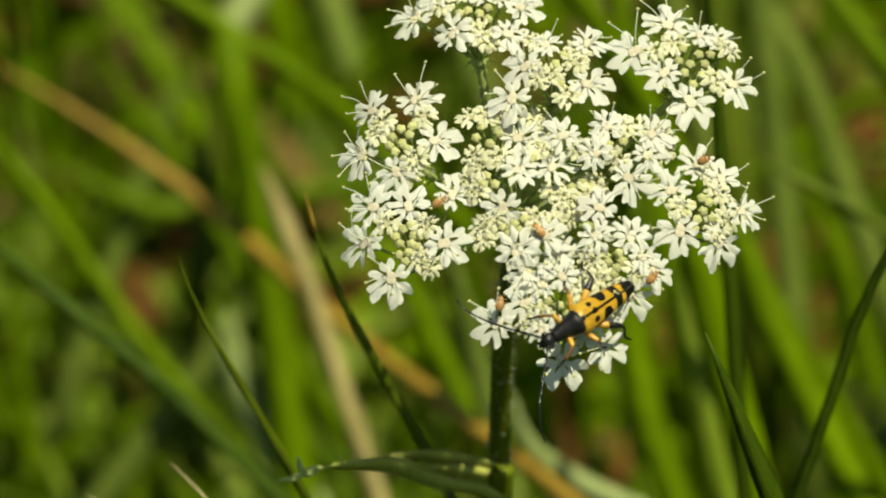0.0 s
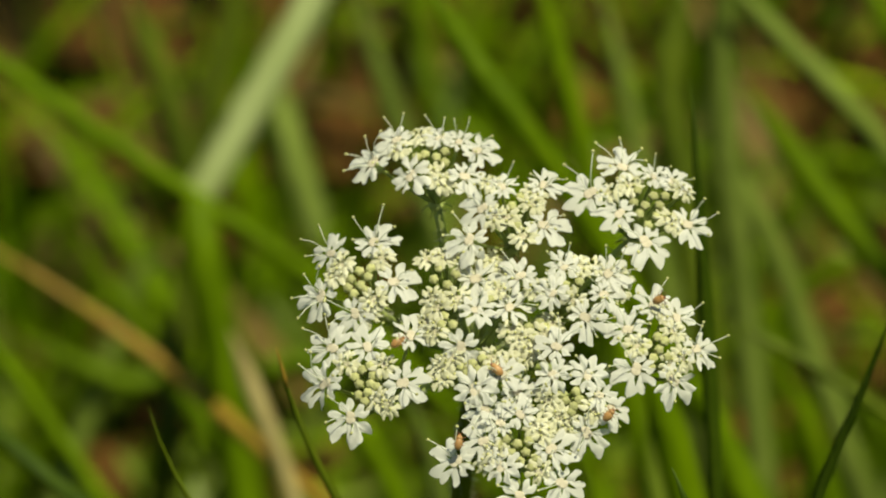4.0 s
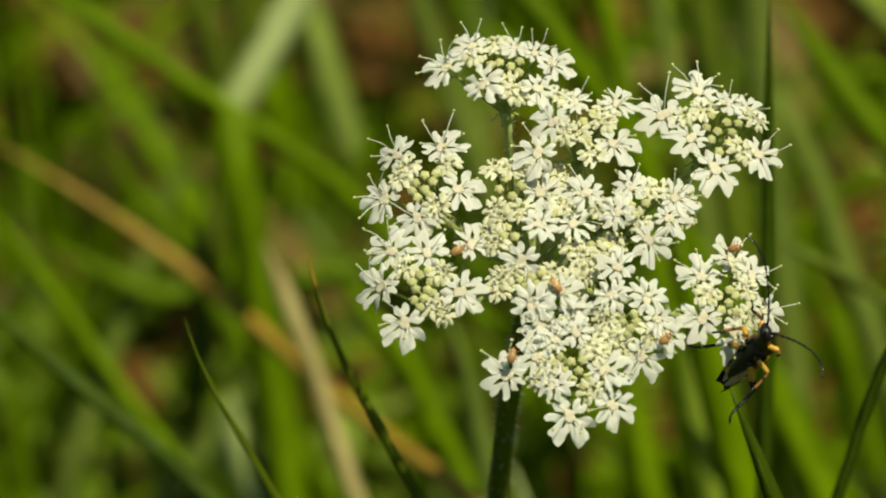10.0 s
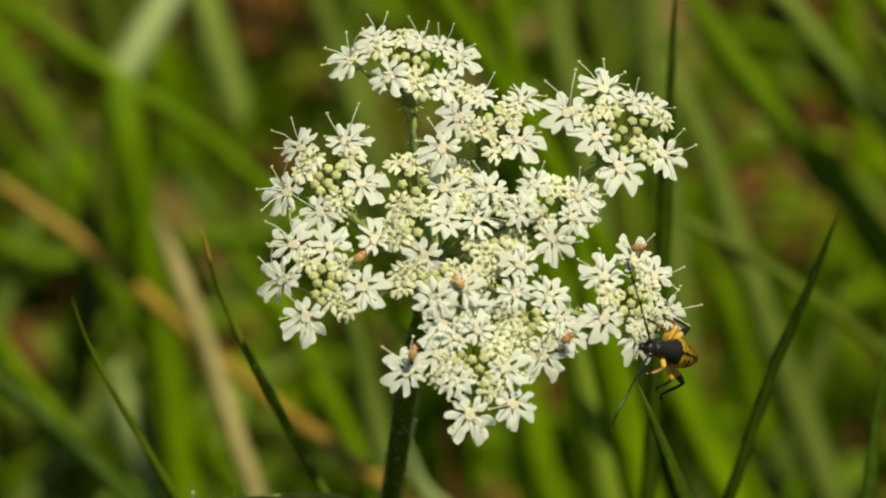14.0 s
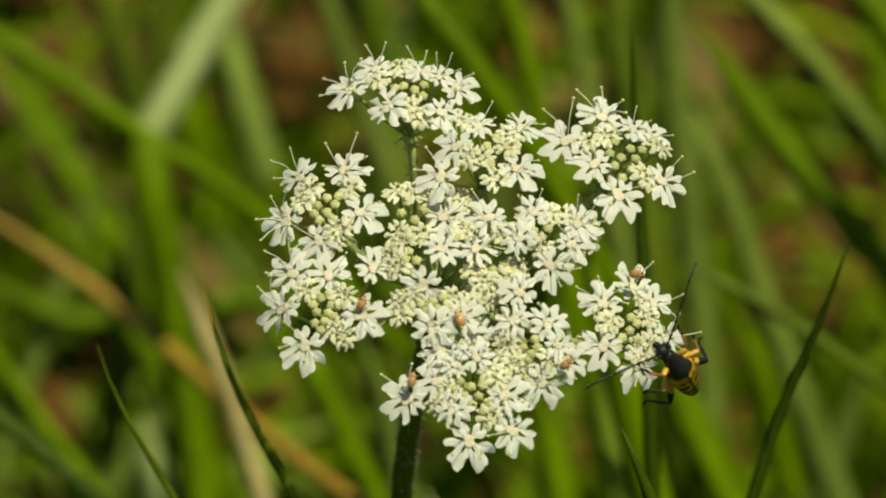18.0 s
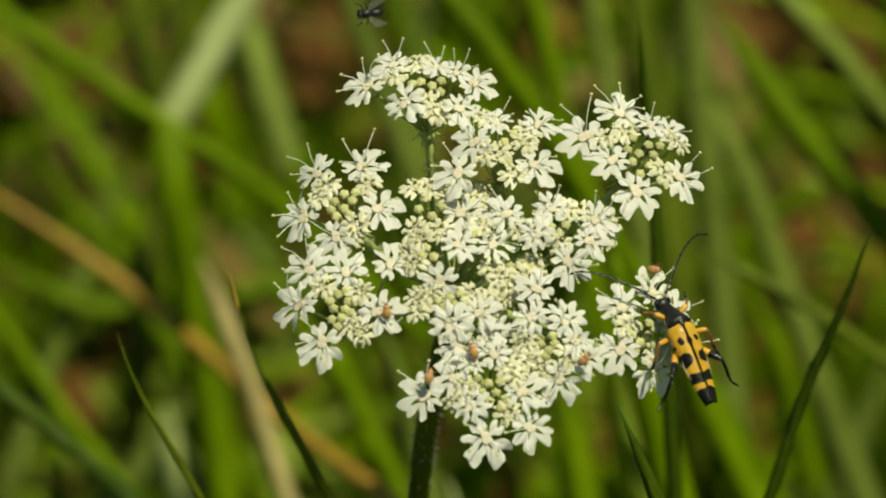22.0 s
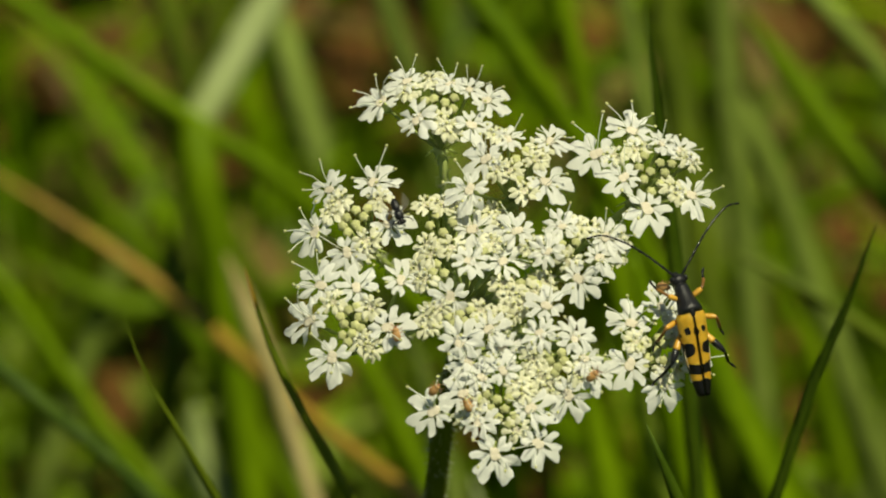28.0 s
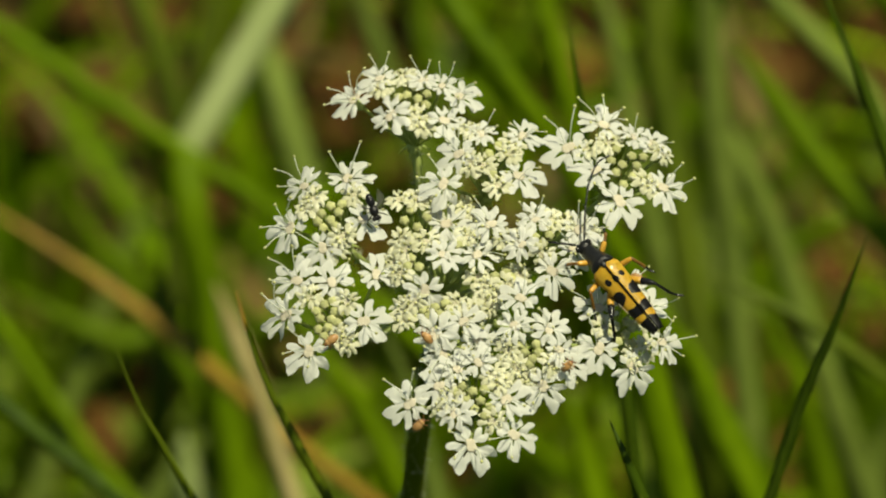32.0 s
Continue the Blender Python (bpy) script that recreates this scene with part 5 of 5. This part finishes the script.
TALL = [(0, -4.6, 0.0, 1.0), (3, -3.8, 0.0, 0.5), (6, 0.0, 0.0, -0.0), (9, -0.6, 0.0, -0.4), (11, 1.2, 0.0, -6.4), (13, 7.4, 0.0, -5.3), (14.5, -3.0, 0.0, -5.8), (16.5, -8.1, 0.0, -1.5), (18, -4.8, 0.0, -0.4), (19, -2.9, 0.0, -0.9), (21, -3.7, 0.0, 0.2), (23, -6.4, 0.0, 2.1), (25, -5.7, 0.0, 3.1), (27.5, -4.4, 0.0, 3.6), (28, -4.2, 0.0, 2.5), (30, -8.0, 0.0, 5.8), (32, -12.6, 0.0, 4.6)]
CORNER = [(0, 13.0, 0.0), (27.5, 13.0, 0.0), (29, 9.0, 0.0), (30, 4.0, 0.0), (31, 0.0, 0.0), (32, -3.7, 0.5)]
TALL_FOOT = (28.9, -17.7)


def lie(t, ha, hb, ta, tb, d, roll, length, slope=1.0, nod=0.0):
    """The pose of an insect whose head and tail are seen at those places, riding on the swaying plant."""
    h, q = spot(ha, hb, d), spot(ta, tb, d)
    way = h - q
    short = max(0.0, length ** 2 - way.length_squared)
    way = (way + BACK * math.sqrt(short) * slope).normalized()
    up = (BACK - way * BACK.dot(way)).normalized()
    up = Matrix.Rotation(radians(roll), 3, way) @ up
    m = Matrix((way, up.cross(way), up)).transposed().to_4x4()
    m.translation = (h + q) / 2
    return sway_at(t) @ m @ Matrix.Rotation(radians(-nod), 4, "Y")


def ride(table, length, turned=99.0, nod=0.0):
    """Rows for walk(): the table's own times, and the times of the plant's sway between them; from turned on the head lies deeper than the tail."""
    ts = sorted({round(r[0], 2) for r in table} | {r[0] for r in SWAY})
    return [(t, lie(t, *between(table, t), length, max(-1.0, 1.0 - 4 * max(0.0, t - turned)), nod)) for t in ts]


def hinge(turn_z, turn_x, s, at):
    h = Matrix.Translation(mm(*at))
    return h @ Matrix.Rotation(radians(turn_z * s), 4, "Z") @ Matrix.Rotation(radians(turn_x * s), 4, "X") @ h.inverted()


def motions():
    walk(plant, [(t, sway(row) @ Matrix.Translation(HUB)) for t, *row in SWAY])
    # seconds; degrees that the weighed umbellet hangs down and swings outward under the beetle
    droop = [(0, 0, 0), (8.7, 0, 0), (9.0, -7.2, 2.3), (18, -7.6, 2.3), (19, -10.0, 2.7), (28.3, -9.4, 2.5), (29, -7.6, 1.2), (32, -7.6, 1.0)]
    for ob in weighed:
        walk(ob, [(t, Matrix.Rotation(radians(a), 4, BACK) @ Matrix.Rotation(radians(o), 4, UP)) for t, a, o in droop])
    # the nearest blades of grass bend in the wind
    for ob, rows in ((slim_a, SLIM_A), (slim_b, SLIM_B), (slim_c, SLIM_C), (broad, BROAD), (corner, CORNER)):
        foot = ob.location.copy()
        walk(ob, [(t, Matrix.Translation(foot + RIGHT * x / 1000 + UP * y / 1000)) for t, x, y in rows])
    foot, pin = tall.location.copy(), spot(*TALL_FOOT, 95)
    walk(tall, [(t, Matrix.Translation(pin + RIGHT * x / 1000 + UP * y / 1000) @ Matrix.Rotation(radians(a), 4, BACK)
                 @ Matrix.Translation(foot - pin)) for t, x, y, a in TALL])
    walk(beetle, ride(BEETLE_WAY, 0.0182, 18.5, 10))
    walk(fly, ride(FLY_WAY, 0.0034))
    # wing cases and hind wings open for the two flights
    opened = [(0, 0), (1.03, 0), (1.13, 1), (1.6, 1), (1.9, 0), (8.0, 0), (8.3, 1), (8.88, 1), (9.05, 0), (32, 0)]
    for ob, wing, s in zip(cases, hind_wings, (1, -1)):
        walk(ob, [(t, hinge(-48 * f, 35 * f, s, (3.6, 1.2 * s, 0.6))) for t, f in opened])
        walk(wing, [(t, hinge(-62 * f, 12 * f, s, (2.6, 0.9 * s, 0.2))) for t, f in opened])
    crawl = [
        [(0, -14.6, -3.4, -16.2, -4.6), (12, -14.6, -3.4, -16.2, -4.6), (16, -14.8, -6.5, -15.9, -8.2), (23, -13.4, -9.2, -12.9, -11.0), (28, -13.6, -9.8, -13.2, -11.6), (32, -19.8, -13.6, -18.2, -12.2)],
        [(0, 15.2, -13.8, 14.0, -15.2), (32, 15.2, -13.2, 14.0, -14.4)],
        [(0, -6.6, -17.2, -6.9, -19.2), (24, -6.6, -17.2, -6.9, -19.2), (28, -6.8, -17.2, -7.8, -18.6), (32, -5.0, -23.2, -6.2, -24.6)],
        [(0, -2.0, -7.2, -0.6, -8.6), (14, -2.0, -7.2, -0.6, -8.6), (19, -1.2, -8.6, -0.2, -10.4), (23, -1.2, -14.8, -0.6, -16.5), (28, -2.8, -18.8, -2.0, -20.4), (32, -6.2, -10.8, -4.8, -12.0)],
        [(0, 22.4, 2.2, 21.0, 1.6), (8.7, 22.4, 2.2, 21.0, 1.6), (9.1, 24.0, -0.6, 22.6, -1.2), (32, 24.0, -0.6, 22.4, -0.4)],
    ]
    for ob, rows in zip(bugs, crawl):
        walk(ob, ride([(t, ha, hb, ta, tb, depth(ha, hb) - 1.6, 0) for t, ha, hb, ta, tb in rows], 0.0019))


motions()
